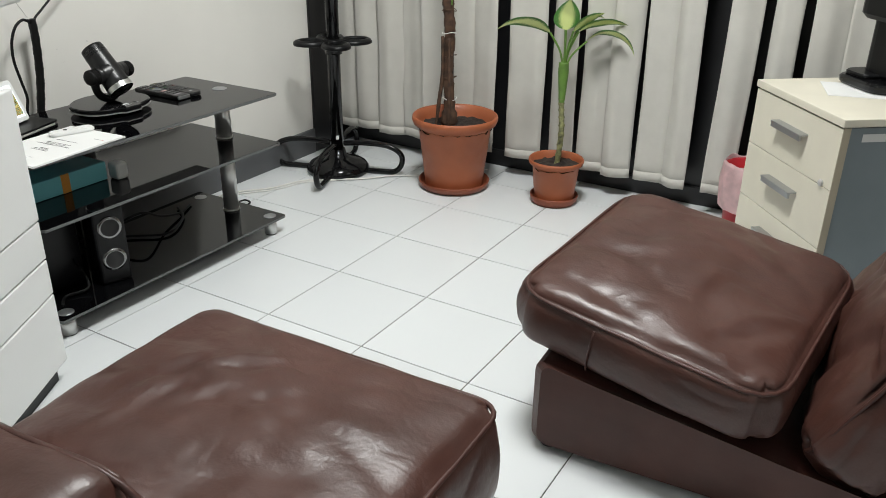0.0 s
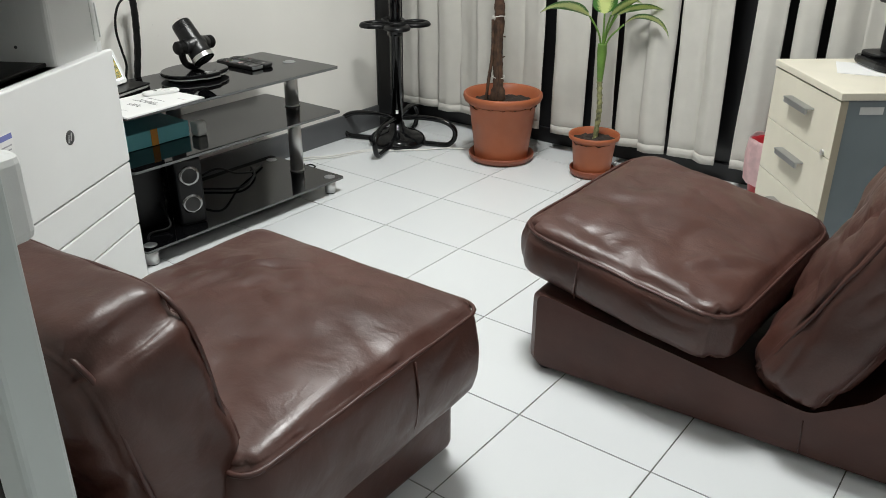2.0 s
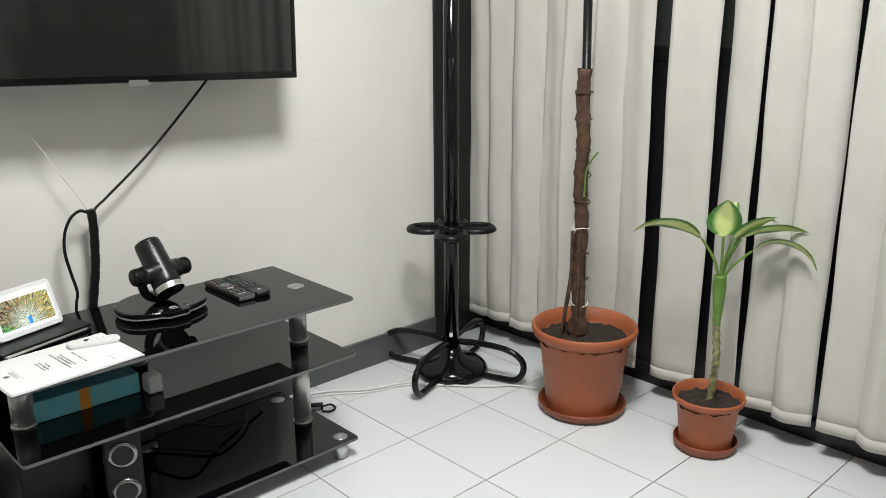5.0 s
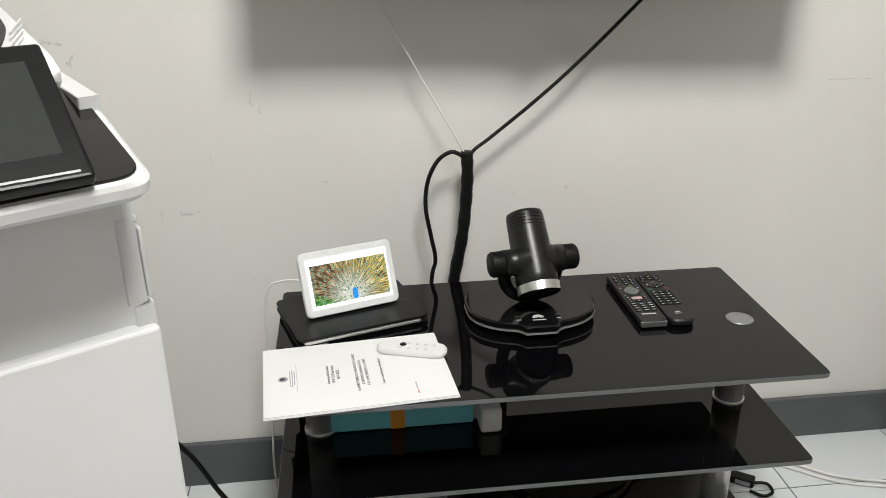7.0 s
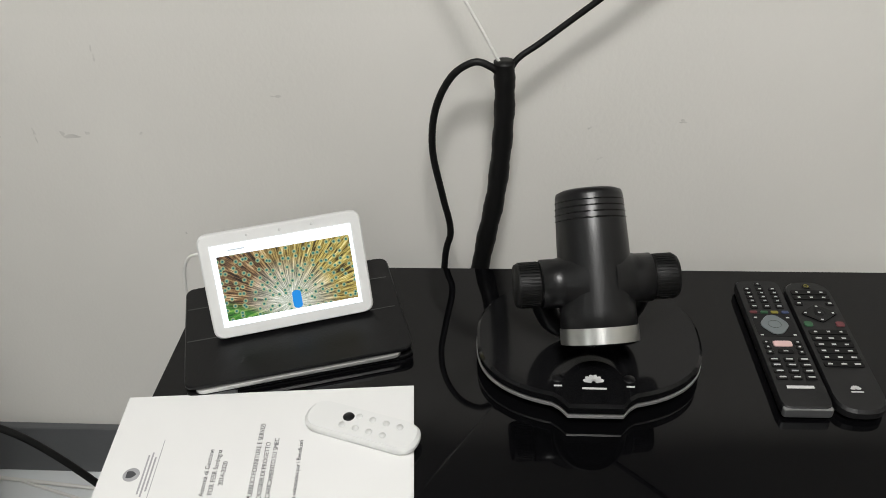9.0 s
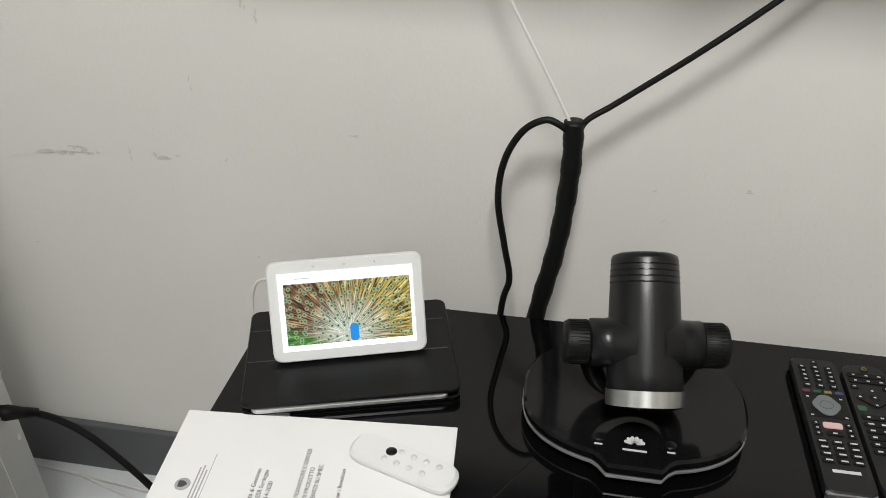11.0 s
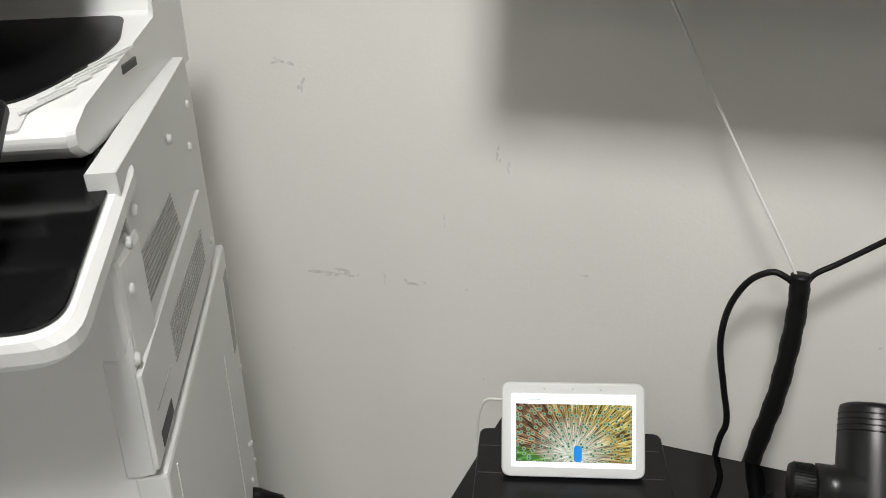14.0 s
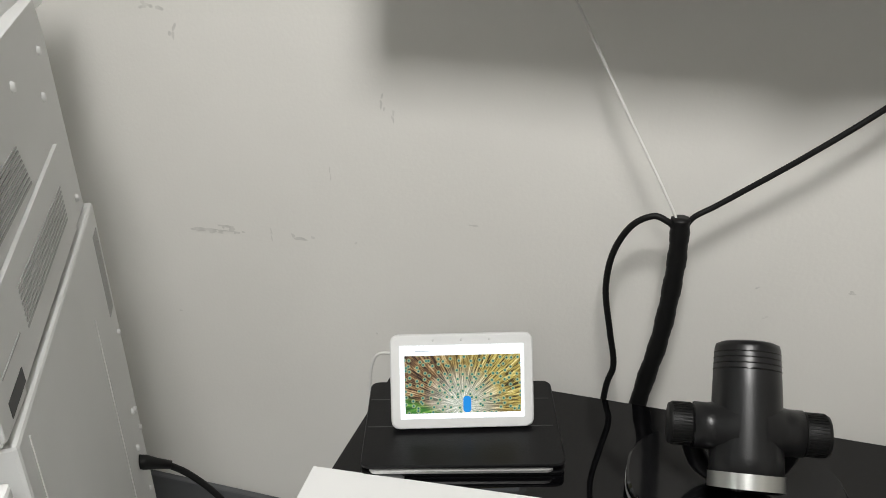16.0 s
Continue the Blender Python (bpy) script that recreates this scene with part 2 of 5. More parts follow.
def prism(outline, z0, z1, chamfer=0.0, bm=None):
    """An outline in x and y raised from z0 to z1, with its edges eased."""
    one = bmesh.new()
    c = sum((Vector(p) for p in outline), Vector((0, 0))) / len(outline)

    def ring(z, inset):
        vs = []
        for p in outline:
            d = Vector(p) - c
            q = Vector(p) - d.normalized() * inset
            vs.append(one.verts.new((q.x, q.y, z)))
        return vs

    levels = [(z0, chamfer), (z0 + chamfer, 0), (z1 - chamfer, 0), (z1, chamfer)] if chamfer else [(z0, 0), (z1, 0)]
    rings = [ring(*l) for l in levels]
    n = len(outline)
    for a, b in zip(rings, rings[1:]):
        for i in range(n):
            one.faces.new((a[i], a[(i + 1) % n], b[(i + 1) % n], b[i]))
    one.faces.new(rings[0][::-1])
    one.faces.new(rings[-1])
    bmesh.ops.recalc_face_normals(one, faces=one.faces)
    return merge(bm, one)


def rect(x0, x1, y0, y1):
    return [(x0, y0), (x1, y0), (x1, y1), (x0, y1)]


def writing(body, size, mat, parent, m, name="lettering", align="CENTER"):
    cu = bpy.data.curves.new(name, "FONT")
    cu.body, cu.size, cu.align_x, cu.align_y = body, size, align, "CENTER"
    cu.extrude = 0.0001
    tmp = bpy.data.objects.new("tmp_text", cu)
    me = bpy.data.meshes.new_from_object(tmp)
    bpy.data.objects.remove(tmp)
    me.materials.clear()
    me.materials.append(mat)
    ob = new(name, me)
    ob.parent, ob.matrix_basis = parent, m
    return ob


# ---- the room ----
# south and east walls are unseen, set far off to weaken bounced light
X1, Y0, Y1 = 6.4, -6.0, 1.23
wall_w = structure("wall_west", box(-0.15, 0, Y0, 0.925, 0, CEIL), M_WALL, "white painted plaster wall behind the television", "wall")
structure("wall_south", box(-0.15, X1 + 0.15, Y0 - 0.15, Y0, 0, CEIL), M_WALL, "unseen white plaster wall added to close the office", "wall")
structure("wall_east", box(X1, X1 + 0.15, Y0, Y1 + 0.2, 0, CEIL), M_WALL, "unseen white plaster wall added to close the office", "wall")
structure("ceiling", box(-0.15, X1 + 0.15, Y0 - 0.15, Y1 + 0.2, CEIL, CEIL + 0.1), M_CEIL, "white suspended ceiling of the office", "ceiling")
floor = structure("floor", box(-0.15, X1 + 0.15, Y0 - 0.15, Y1 + 0.2, -0.1, -0.002), M_GROUT, "pale grey square ceramic tiles with dark joints", "floor")
structure("baseboard_west", box(0, 0.014, Y0, 0.922, 0, 0.11, 0.003), M_SKIRT, "dark grey skirting along the white wall", "baseboard")
for lx, ly, power in LAMPS:
    lamp = thing("unseen_ceiling_light", pose(lx, ly, CEIL), "unseen square white recessed ceiling light panel switched on", "ceiling light", "ceiling light panels")
    fr = box(-0.31, 0.31, -0.31, -0.285, -0.02, 0.0)
    for s in ((-0.31, 0.31, 0.285, 0.31), (-0.31, -0.285, -0.285, 0.285), (0.285, 0.31, -0.285, 0.285)):
        box(*s, -0.02, 0.0, bm=fr)
    part("frame", fr, M_WHITE_P, lamp)
    part("diffuser", box(-0.285, 0.285, -0.285, 0.285, -0.012, -0.004), M_DIFF, lamp)

# window wall: black lower panels and frame, dark glass above
SILL = 1.17
structure("wall_north", box(-0.15, X1, Y1, Y1 + 0.15, 0, SILL - 0.05, 0.0), M_BLACK_FRAME, "black panels of the window wall below the glass", "wall")
win = thing("window_1", pose(0, Y1, 0), "black framed window with dark glass at night", "window", kind="structure")
part("window_sill", box(-0.15, X1, -0.005, 0.15, SILL - 0.05, SILL, 0.004), M_BLACK_FRAME, win)
part("window_frame", box(-0.15, X1, 0.0, 0.15, 2.45, CEIL), M_BLACK_FRAME, win)
for k in range(6):
    xm = -0.15 + 1.18 * k
    part("mullion", box(xm, xm + 0.06, 0.02, 0.12, SILL, 2.45, 0.004), M_BLACK_FRAME, win)
M_PANE = material("window_glass", (0.05, 0.055, 0.05), 0.03, vary=0.02, spec=0.6)
for k in range(5):
    xm = -0.09 + 1.18 * k
    part("pane", box(xm, xm + 1.12, 0.06, 0.07, SILL, 2.45), M_PANE, win)
structure("window_post", box(-0.06, 0.012, 0.925, Y1, 0, CEIL, 0.004), M_BLACK_FRAME, "black metal post where wall and window meet", "post")
structure("baseboard_north", box(0.012, X1, Y1 - 0.02, Y1, 0, 0.07, 0.003), M_BLACK_FRAME, "black skirting under the window wall", "baseboard")

# vertical blinds
blind = thing("vertical_blind", pose(0, 1.12, 0), "cream fabric vertical blind with some slats turned open", "blind")
part("head_rail", box(0.0, 4.6, -0.03, 0.03, 2.42, 2.46, 0.004), M_WHITE_P, blind)


def slat(x0, x1, turn, seed, top=2.42, bot=0.09):
    rnd = random.Random(seed)
    w = x1 - x0
    bow, ph, amp = rnd.uniform(0.008, 0.02), rnd.uniform(0, 6), rnd.uniform(0.002, 0.006)
    bot += rnd.uniform(-0.006, 0.006)

    def spot(u, z, off):
        sway = amp * math.sin(2.1 * z + ph) + 0.004 * math.sin(5 * z + 2 * ph)
        y = -bow * math.sin(math.pi * u) * (0.7 + 0.5 * math.sin(1.3 * z + ph)) + turn * (u - 0.5) * w + 0.003 * math.sin(9 * u + 2 * z + ph) + 0.0015 * math.sin(17 * z + 5 * u)
        return (x0 + u * w + sway, y + off, z)

    def sheet(z0, z1, nz, front, back, inset=0.0):
        bm = bmesh.new()
        nx = 12
        grids = []
        for off in (front, back):
            grids.append([[bm.verts.new(spot(inset + (1 - 2 * inset) * i / nx, z0 + (z1 - z0) * k / nz, off)) for i in range(nx + 1)] for k in range(nz + 1)])
        for side, grid in enumerate(grids):
            for k in range(nz):
                for i in range(nx):
                    q = (grid[k][i], grid[k][i + 1], grid[k + 1][i + 1], grid[k + 1][i])
                    bm.faces.new(q if side == 0 else q[::-1])
        a, c = grids
        for k in range(nz):
            bm.faces.new((a[k][0], a[k + 1][0], c[k + 1][0], c[k][0]))
            bm.faces.new((a[k][nx], c[k][nx], c[k + 1][nx], a[k + 1][nx]))
        for i in range(nx):
            bm.faces.new((a[0][i], c[0][i], c[0][i + 1], a[0][i + 1]))
            bm.faces.new((a[nz][i], a[nz][i + 1], c[nz][i + 1], c[nz][i]))
        smooth_all(bm)
        return bm

    ob = part("slat", sheet(bot, top, 34, 0.0, 0.0012), M_FABRIC, blind)
    part("hem", sheet(bot - 0.001, bot + 0.036, 2, -0.0014, -0.0002, 0.004), M_FABRIC, ob)
    return ob


SLATS = [(0.005, 0.13, 0.15), (0.12, 0.25, 0.3), (0.235, 0.365, 0.25), (0.36, 0.49, -0.2), (0.475, 0.61, 0.35), (0.595, 0.725, 0.2), (0.70, 0.825, -0.25),
         (0.882, 1.03, 0.2), (1.06, 1.175, -0.2), (1.20, 1.32, 0.25), (1.305, 1.416, 0.25), (1.44, 1.55, 0.2), (1.535, 1.635, -0.2),
         (1.71, 1.817, 0.2), (1.856, 1.95, -0.1), (1.978, 2.09, 0.3), (2.10, 2.22, 0.2), (2.25, 2.37, -0.2), (2.38, 2.50, 0.2), (2.52, 2.64, 0.3), (2.66, 2.78, 0.2)]
for k, (a, b, tw) in enumerate(SLATS):
    slat(a, b, tw, 40 + k)

# ---- leather chairs ----


def cushion(lx, ly, lz, r, dome=0.03, sag=0.0, seed=1, n=44, wrinkle=0.006, dents=(), rc=0.075):
    """A stuffed leather cushion about its centre: a rounded box, domed and creased."""
    bm = bmesh.new()
    bmesh.ops.create_cube(bm, size=2)
    bmesh.ops.subdivide_edges(bm, edges=list(bm.edges), cuts=n, use_grid_fill=True)
    h = Vector((lx / 2, ly / 2, lz / 2))
    off = Vector((seed * 3.1, seed * 1.7, seed * 0.9))
    for v in bm.verts:
        u = v.co.copy()
        p = Vector((u.x * h.x, u.y * h.y, u.z * h.z))
        inner = Vector([max(-h[i] + r, min(h[i] - r, p[i])) for i in range(3)])
        d = p - inner
        q = inner + (d.normalized() * r if d.length > 1e-6 else Vector())
        cx, cy = max(-h.x + rc, min(h.x - rc, p.x)), max(-h.y + rc, min(h.y - rc, p.y))
        ex, ey = p.x - cx, p.y - cy
        if abs(ex) > 1e-6 and abs(ey) > 1e-6:
            k = max(abs(ex), abs(ey)) / math.hypot(ex, ey)
            q.x += ex * (k - 1)
            q.y += ey * (k - 1)
        fx, fy, fz = 1 - u.x ** 2, 1 - u.y ** 2, 1 - u.z ** 2
        dm = dome * (max(0, fx) ** 0.78) * (max(0, fy) ** 0.78)
        if u.z > 0.2:
            q.z += dm * (1 if u.z > 0.98 else 0.5) - sag * max(0, fx) * max(0, fy)
        q.x += 0.018 * u.x * max(0, fz) * (1 if abs(u.x) > 0.98 else 0)
        q.y += 0.018 * u.y * max(0, fz) * (1 if abs(u.y) > 0.98 else 0)
        w = noise.fractal(Vector((q.x * 5, q.y * 5, q.z * 7)) + off, 0.8, 2.0, 3) * wrinkle
        ridge = (1 - abs(noise.noise(Vector((q.x * 4.2 + q.y * 2, q.y * 6.5, q.z * 9)) + off * 2))) ** 6 * wrinkle * 0.9
        nn = (q - inner * 0.8).normalized()
        edge = min(1.0, (1 - sorted((abs(u.x), abs(u.y), abs(u.z)))[1]) * 7 + 0.12)
        q += nn * (w - ridge) * edge * (1.0 if abs(u.z) > 0.9 else 0.4)
        if u.z > 0.9:
            for dx, dy, ang, ln, wd, dp in dents:
                ca, sa = math.cos(math.radians(ang)), math.sin(math.radians(ang))
                al, pe = (q.x - dx) * ca + (q.y - dy) * sa, -(q.x - dx) * sa + (q.y - dy) * ca
                g = math.exp(-(al / ln) ** 2)
                q.z += 0.7 * edge * dp * g * (0.6 * math.exp(-((pe - 1.6 * wd) / wd) ** 2) - math.exp(-(pe / wd) ** 2))
        v.co = q
    smooth_all(bm)
    return bm


def piping(lx, ly, z, r, rad=0.0042, seed=3):
    pts = []
    for p in rounded(rect(-lx / 2, lx / 2, -ly / 2, ly / 2), r, 5):
        pts.append(Vector((p.x, p.y, z)))
    dense = []
    n = len(pts)
    for i in range(n):
        a, b = pts[i], pts[(i + 1) % n]
        k = max(1, int((b - a).length / 0.03))
        dense += [a.lerp(b, j / k) for j in range(k)]
    out = [p + Vector((0, 0, 0.004 * noise.noise(p * 9 + Vector((seed, 0, 0))))) for p in dense]
    return tube(out, rad, 6, closed=True)


def seam_line(lx, y, h):
    return [Vector((lx / 2 + 0.010, y, 0.4 * h)), Vector((lx / 2 + 0.018, y - 0.002, 0.1 * h)), Vector((lx / 2 + 0.014, y - 0.008, -0.2 * h)), Vector((lx / 2 + 0.002, y - 0.015, -0.4 * h))]


# chair that faces the window, its back cushion to the rear
chair_a = thing("armless_leather_chair", pose(1.55, -1.26, 0, 0, 0, 0), "brown leather armless lounge chair with a soft creased seat cushion", "armchair", "brown leather lounge chairs")
part("base", box(-0.30, 0.262, -0.438, 0.39, 0.012, 0.185, 0.022, 3), M_LEATHER_D, chair_a, smooth=True)
ca = part("seat_cushion", cushion(0.64, 0.615, 0.21, 0.030, 0.038, seed=2, wrinkle=0.008, rc=0.05,
                                    dents=((-0.16, 0.10, 62, 0.05, 0.012, 0.010), (-0.10, 0.13, 50, 0.045, 0.011, 0.009), (-0.05, 0.16, 40, 0.05, 0.012, 0.010), (-0.13, 0.02, 75, 0.05, 0.013, 0.009),
                                           (-0.06, 0.05, 58, 0.06, 0.014, 0.008), (-0.20, 0.03, 85, 0.04, 0.011, 0.008), (0.02, 0.09, 35, 0.05, 0.013, 0.007), (-0.14, -0.07, 70, 0.05, 0.013, 0.007), (0.10, -0.05, 20, 0.10, 0.03, 0.006))), M_LEATHER, chair_a)
ca.matrix_basis = pose(0.012, 0.078, 0.290, 1.5, 0, 1.2)
part("piping", piping(0.640, 0.615, 0.086, 0.046, 0.0048), M_PIPING, ca)
part("seam", tube(seam_line(0.64, 0.08, 0.21), 0.0022, 6), M_PIPING, ca)
cb = part("back_cushion", cushion(0.56, 0.42, 0.20, 0.05, 0.02, seed=5, wrinkle=0.019, rc=0.08, dents=((0.20, 0.05, 20, 0.07, 0.016, 0.012), (0.10, 0.10, -15, 0.10, 0.018, 0.010), (0.22, -0.10, 30, 0.06, 0.014, 0.010))), M_LEATHER, chair_a)
cb.matrix_basis = pose(0.005, -0.292, 0.435, 101, 0, 4) @ pose(0, 0, 0, 0, 0, 2)
part("piping", piping(0.556, 0.416, 0.072, 0.095), M_PIPING, cb)
part("piping", piping(0.556, 0.416, -0.072, 0.095), M_PIPING, cb)
part("back_frame", box(-0.30, 0.27, -0.52, -0.44, 0.012, 0.42, 0.035, 3), M_LEATHER_D, chair_a, smooth=True)
for fx, fy in ((-0.26, 0.33), (0.22, 0.33), (-0.26, -0.34), (0.22, -0.34)):
    part("foot", cyl((fx, fy, 0.0), (fx, fy, 0.014), 0.022, seg=16), M_BLACK, chair_a)

# chair that faces the television, its loose seat cushion tipped backwards
chair_b = thing("armless_leather_chair", pose(1.758, -0.484, 0, 0, 0, 3.4), "brown leather armless lounge chair with a tipped loose seat cushion", "armchair", "brown leather lounge chairs")
prof = rounded([(0.0, 0.012), (0.0, 0.222), (0.56, 0.125), (0.68, 0.105), (0.80, 0.19), (1.00, 0.56), (1.10, 0.58), (1.12, 0.012)], 0.03, 4)
bf = prism(prof, 0.0, 0.64, 0.02)
moved(bf, Matrix(((1, 0, 0, 0), (0, 0, 1, 0), (0, 1, 0, 0), (0, 0, 0, 1))))
bmesh.ops.recalc_face_normals(bf, faces=bf.faces)
part("base", bf, M_LEATHER_D, chair_b)
part("seam", tube([(0.67, -0.0005, 0.02), (0.668, -0.0005, 0.07), (0.665, -0.0005, 0.106)], 0.002, 6), M_PIPING, chair_b)
cc = part("seat_cushion", cushion(0.572, 0.600, 0.15, 0.038, 0.032, seed=7, wrinkle=0.009,
                                    dents=((-0.06, 0.18, 10, 0.10, 0.022, 0.005), (0.05, 0.10, -20, 0.08, 0.022, 0.006), (0.18, -0.16, 50, 0.08, 0.018, 0.012), (0.10, 0.22, -35, 0.09, 0.018, 0.008), (-0.05, -0.02, 25, 0.12, 0.03, 0.006))), M_LEATHER, chair_b)
cc.matrix_basis = pose(0.250, 0.300, 0.298, 4.5, 6.5, -8.5)
part("piping", piping(0.574, 0.602, 0.058, 0.10), M_PIPING, cc)
part("seam", tube([Vector((-0.08, -0.3185, 0.055)), Vector((-0.082, -0.321, 0.02)), Vector((-0.085, -0.319, -0.03)), Vector((-0.085, -0.31, -0.055))], 0.0022, 6), M_PIPING, cc)
cd = part("back_cushion", cushion(0.63, 0.66, 0.185, 0.058, 0.028, seed=9, wrinkle=0.020, dents=((0.12, -0.24, 70, 0.06, 0.012, 0.012), (0.05, -0.25, 75, 0.06, 0.012, 0.010), (-0.03, -0.24, 80, 0.05, 0.011, 0.009), (0.2, -0.2, 65, 0.07, 0.013, 0.010))), M_LEATHER, chair_b)
cd.matrix_basis = pose(0.742, 0.315, 0.418, 0, -64, 0)
part("piping", piping(0.624, 0.654, 0.064, 0.10), M_PIPING, cd)
part("piping", piping(0.624, 0.654, -0.064, 0.10), M_PIPING, cd)
for fx, fy in ((0.04, 0.04), (0.04, 0.60), (1.06, 0.04), (1.06, 0.60)):
    part("foot", cyl((fx, fy, 0.0), (fx, fy, 0.014), 0.022, seg=16), M_BLACK, chair_b)

# ---- television stand ----
STZ = 0.502
stand = thing("television_stand", pose(0, 0, 0), "three tier black glass television stand with chrome tube legs", "tv stand")


def shelf(z, x0, x1, y0, y1, name):
    out = rounded(rect(x0, x1, y0, y1), 0.012, 3)
    ob = part(name, prism(out, z - 0.0085, z - 0.0006, 0.001), M_GLASS_EDGE, stand)
    inner = rounded(rect(x0 + 0.0012, x1 - 0.0012, y0 + 0.0012, y1 - 0.0012), 0.011, 3)
    part("glass_face", prism(inner, z - 0.0007, z), M_GLASS_BLACK, ob, "mirror-black glass surface")
    part("glass_underside", prism(inner, z - 0.0092, z - 0.0084), M_GLASS_BLACK, ob)
    return ob


SX0, SX1, SY0, SY1 = 0.080, 0.508, -0.752, 0.150
shelf(STZ, SX0, SX1, SY0, SY1, "top_shelf")
shelf(0.332, SX0, SX1, SY0, SY1, "middle_shelf")
shelf(0.066, SX0, SX1, SY0, SY1, "bottom_shelf")
for (lx, ly) in ((0.308, 0.086), (0.308, -0.685), (0.136, -0.335)):
    for (za, zb) in ((0.066, 0.324), (0.332, 0.494)):
        leg = part("leg", cyl((lx, ly, za), (lx, ly, zb), 0.0265, seg=32), M_CHROME, stand)
        part("collar", cyl((lx, ly, za), (lx, ly, za + 0.006), 0.0295, seg=32), M_CHROME, leg)
        part("collar", cyl((lx, ly, zb - 0.006), (lx, ly, zb), 0.0295, seg=32), M_CHROME, leg)
    for z in (STZ, 0.066):
        part("chrome_disc", lathe([(0, 0.0022), (0.022, 0.0022), (0.0245, 0.001), (0.0245, -0.001), (0, -0.001)], 32, centre=(lx, ly, z)), M_SATIN, stand)
for (lx, ly) in ((0.468, 0.108), (0.468, -0.712), (0.13, 0.108), (0.13, -0.712)):
    foot = part("foot", cyl((lx, ly, 0.004), (lx, ly, 0.058), 0.022, seg=24), M_CHROME, stand)
    part("pad", cyl((lx, ly, 0.0), (lx, ly, 0.004), 0.019, seg=20), M_RUBBER, foot)
    part("chrome_disc", lathe([(0, 0.0022), (0.02, 0.0022), (0.022, 0.001), (0.022, -0.001), (0, -0.001)], 28, centre=(lx, ly, 0.066)), M_SATIN, stand)

# rear black panel, carried left past its column to stand in for shadow
for z0, z1 in ((0.066, 0.324), (0.332, 0.494)):
    part("back_panel_and_shade", box(0.094, 0.100, -0.742, -0.375, z0, z1, 0.001), M_GLASS_BLACK, stand)

# ---- television ----
tv = thing("television", pose(0.121, -0.267, 1.106, -1.3, 0, 0), "black flat television with a switched-off screen hung on the wall", "television")
part("casing", box(-0.02, 0.045, -0.478, 0.478, 0.0, 0.562, 0.004), M_BLACK, tv)
bz = box(0.045, 0.056, -0.482, 0.482, -0.004, 0.016, 0.002)
for s in ((-0.482, 0.482, 0.552, 0.566), (-0.482, -0.47, 0.016, 0.552), (0.47, 0.482, 0.016, 0.552)):
    box(0.045, 0.056, s[0], s[1], s[2], s[3], 0.002, bm=bz)
part("bezel", bz, M_BLACK_GLOSS, tv)
part("screen", box(0.045, 0.0525, -0.47, 0.47, 0.016, 0.552), M_SCREEN_OFF, tv)
part("badge", prism(rounded([(-0.03, 0.0), (0.03, 0.0), (0.024, 0.016), (-0.024, 0.016)], 0.003, 3), 0, 0.004), M_SATIN, tv, "silver maker's badge").matrix_basis = Matrix(((0, 0, 1, 0.056), (1, 0, 0, 0.0), (0, 1, 0, -0.013), (0, 0, 0, 1)))
part("wall_bracket", box(-0.11, -0.02, -0.2, 0.2, 0.12, 0.45, 0.004), M_BLACK, tv)

# ---- coat stand ----
rack = thing("coat_stand", pose(0.256, 0.772, 0), "black metal coat stand with looped feet and umbrella rings", "coat stand")
part("base", lathe([(0, 0), (0.128, 0), (0.134, 0.008), (0.133, 0.022), (0.120, 0.040), (0.094, 0.054), (0.055, 0.064), (0.036, 0.08), (0.033, 0.10), (0, 0.10)], 40), M_BLACK_GLOSS, rack)
part("pole", cyl((0, 0, 0.09), (0, 0, 1.78), 0.0265, seg=28), M_BLACK_GLOSS, rack)
part("collar", cyl((0, 0, 0.50), (0, 0, 0.56), 0.036, 0.03, seg=28), M_BLACK_GLOSS, rack)
part("sticker", box(0.02, 0.0275, -0.006, 0.006, 0.147, 0.163), M_WHITE_P, rack, "small white sticker").matrix_basis = pose(0, 0, 0, 0, 0, -48)
for k in range(4):
    a = math.radians(-70 + 90 * k)
    loop = spline([(0.03, 0, 0.125), (0.12, 0, 0.132), (0.22, 0, 0.125), (0.275, 0, 0.095), (0.28, 0, 0.05), (0.25, 0, 0.016), (0.19, 0, 0.012), (0.115, 0, 0.012)], 7)
    part("foot_loop", tube(loop, 0.0115, 10), M_BLACK_GLOSS, rack).matrix_basis = Matrix.Rotation(a, 4, "Z")
    ring = [Vector((0.087 + 0.060 * math.cos(t), 0.046 * math.sin(t), 0.548)) for t in (2 * math.pi * i / 28 for i in range(28))]
    part("umbrella_ring", tube(ring, 0.010, 8, closed=True, flat=1.5), M_BLACK, rack).matrix_basis = Matrix.Rotation(math.radians(-44 + 90 * k), 4, "Z")

# ---- potted plants ----


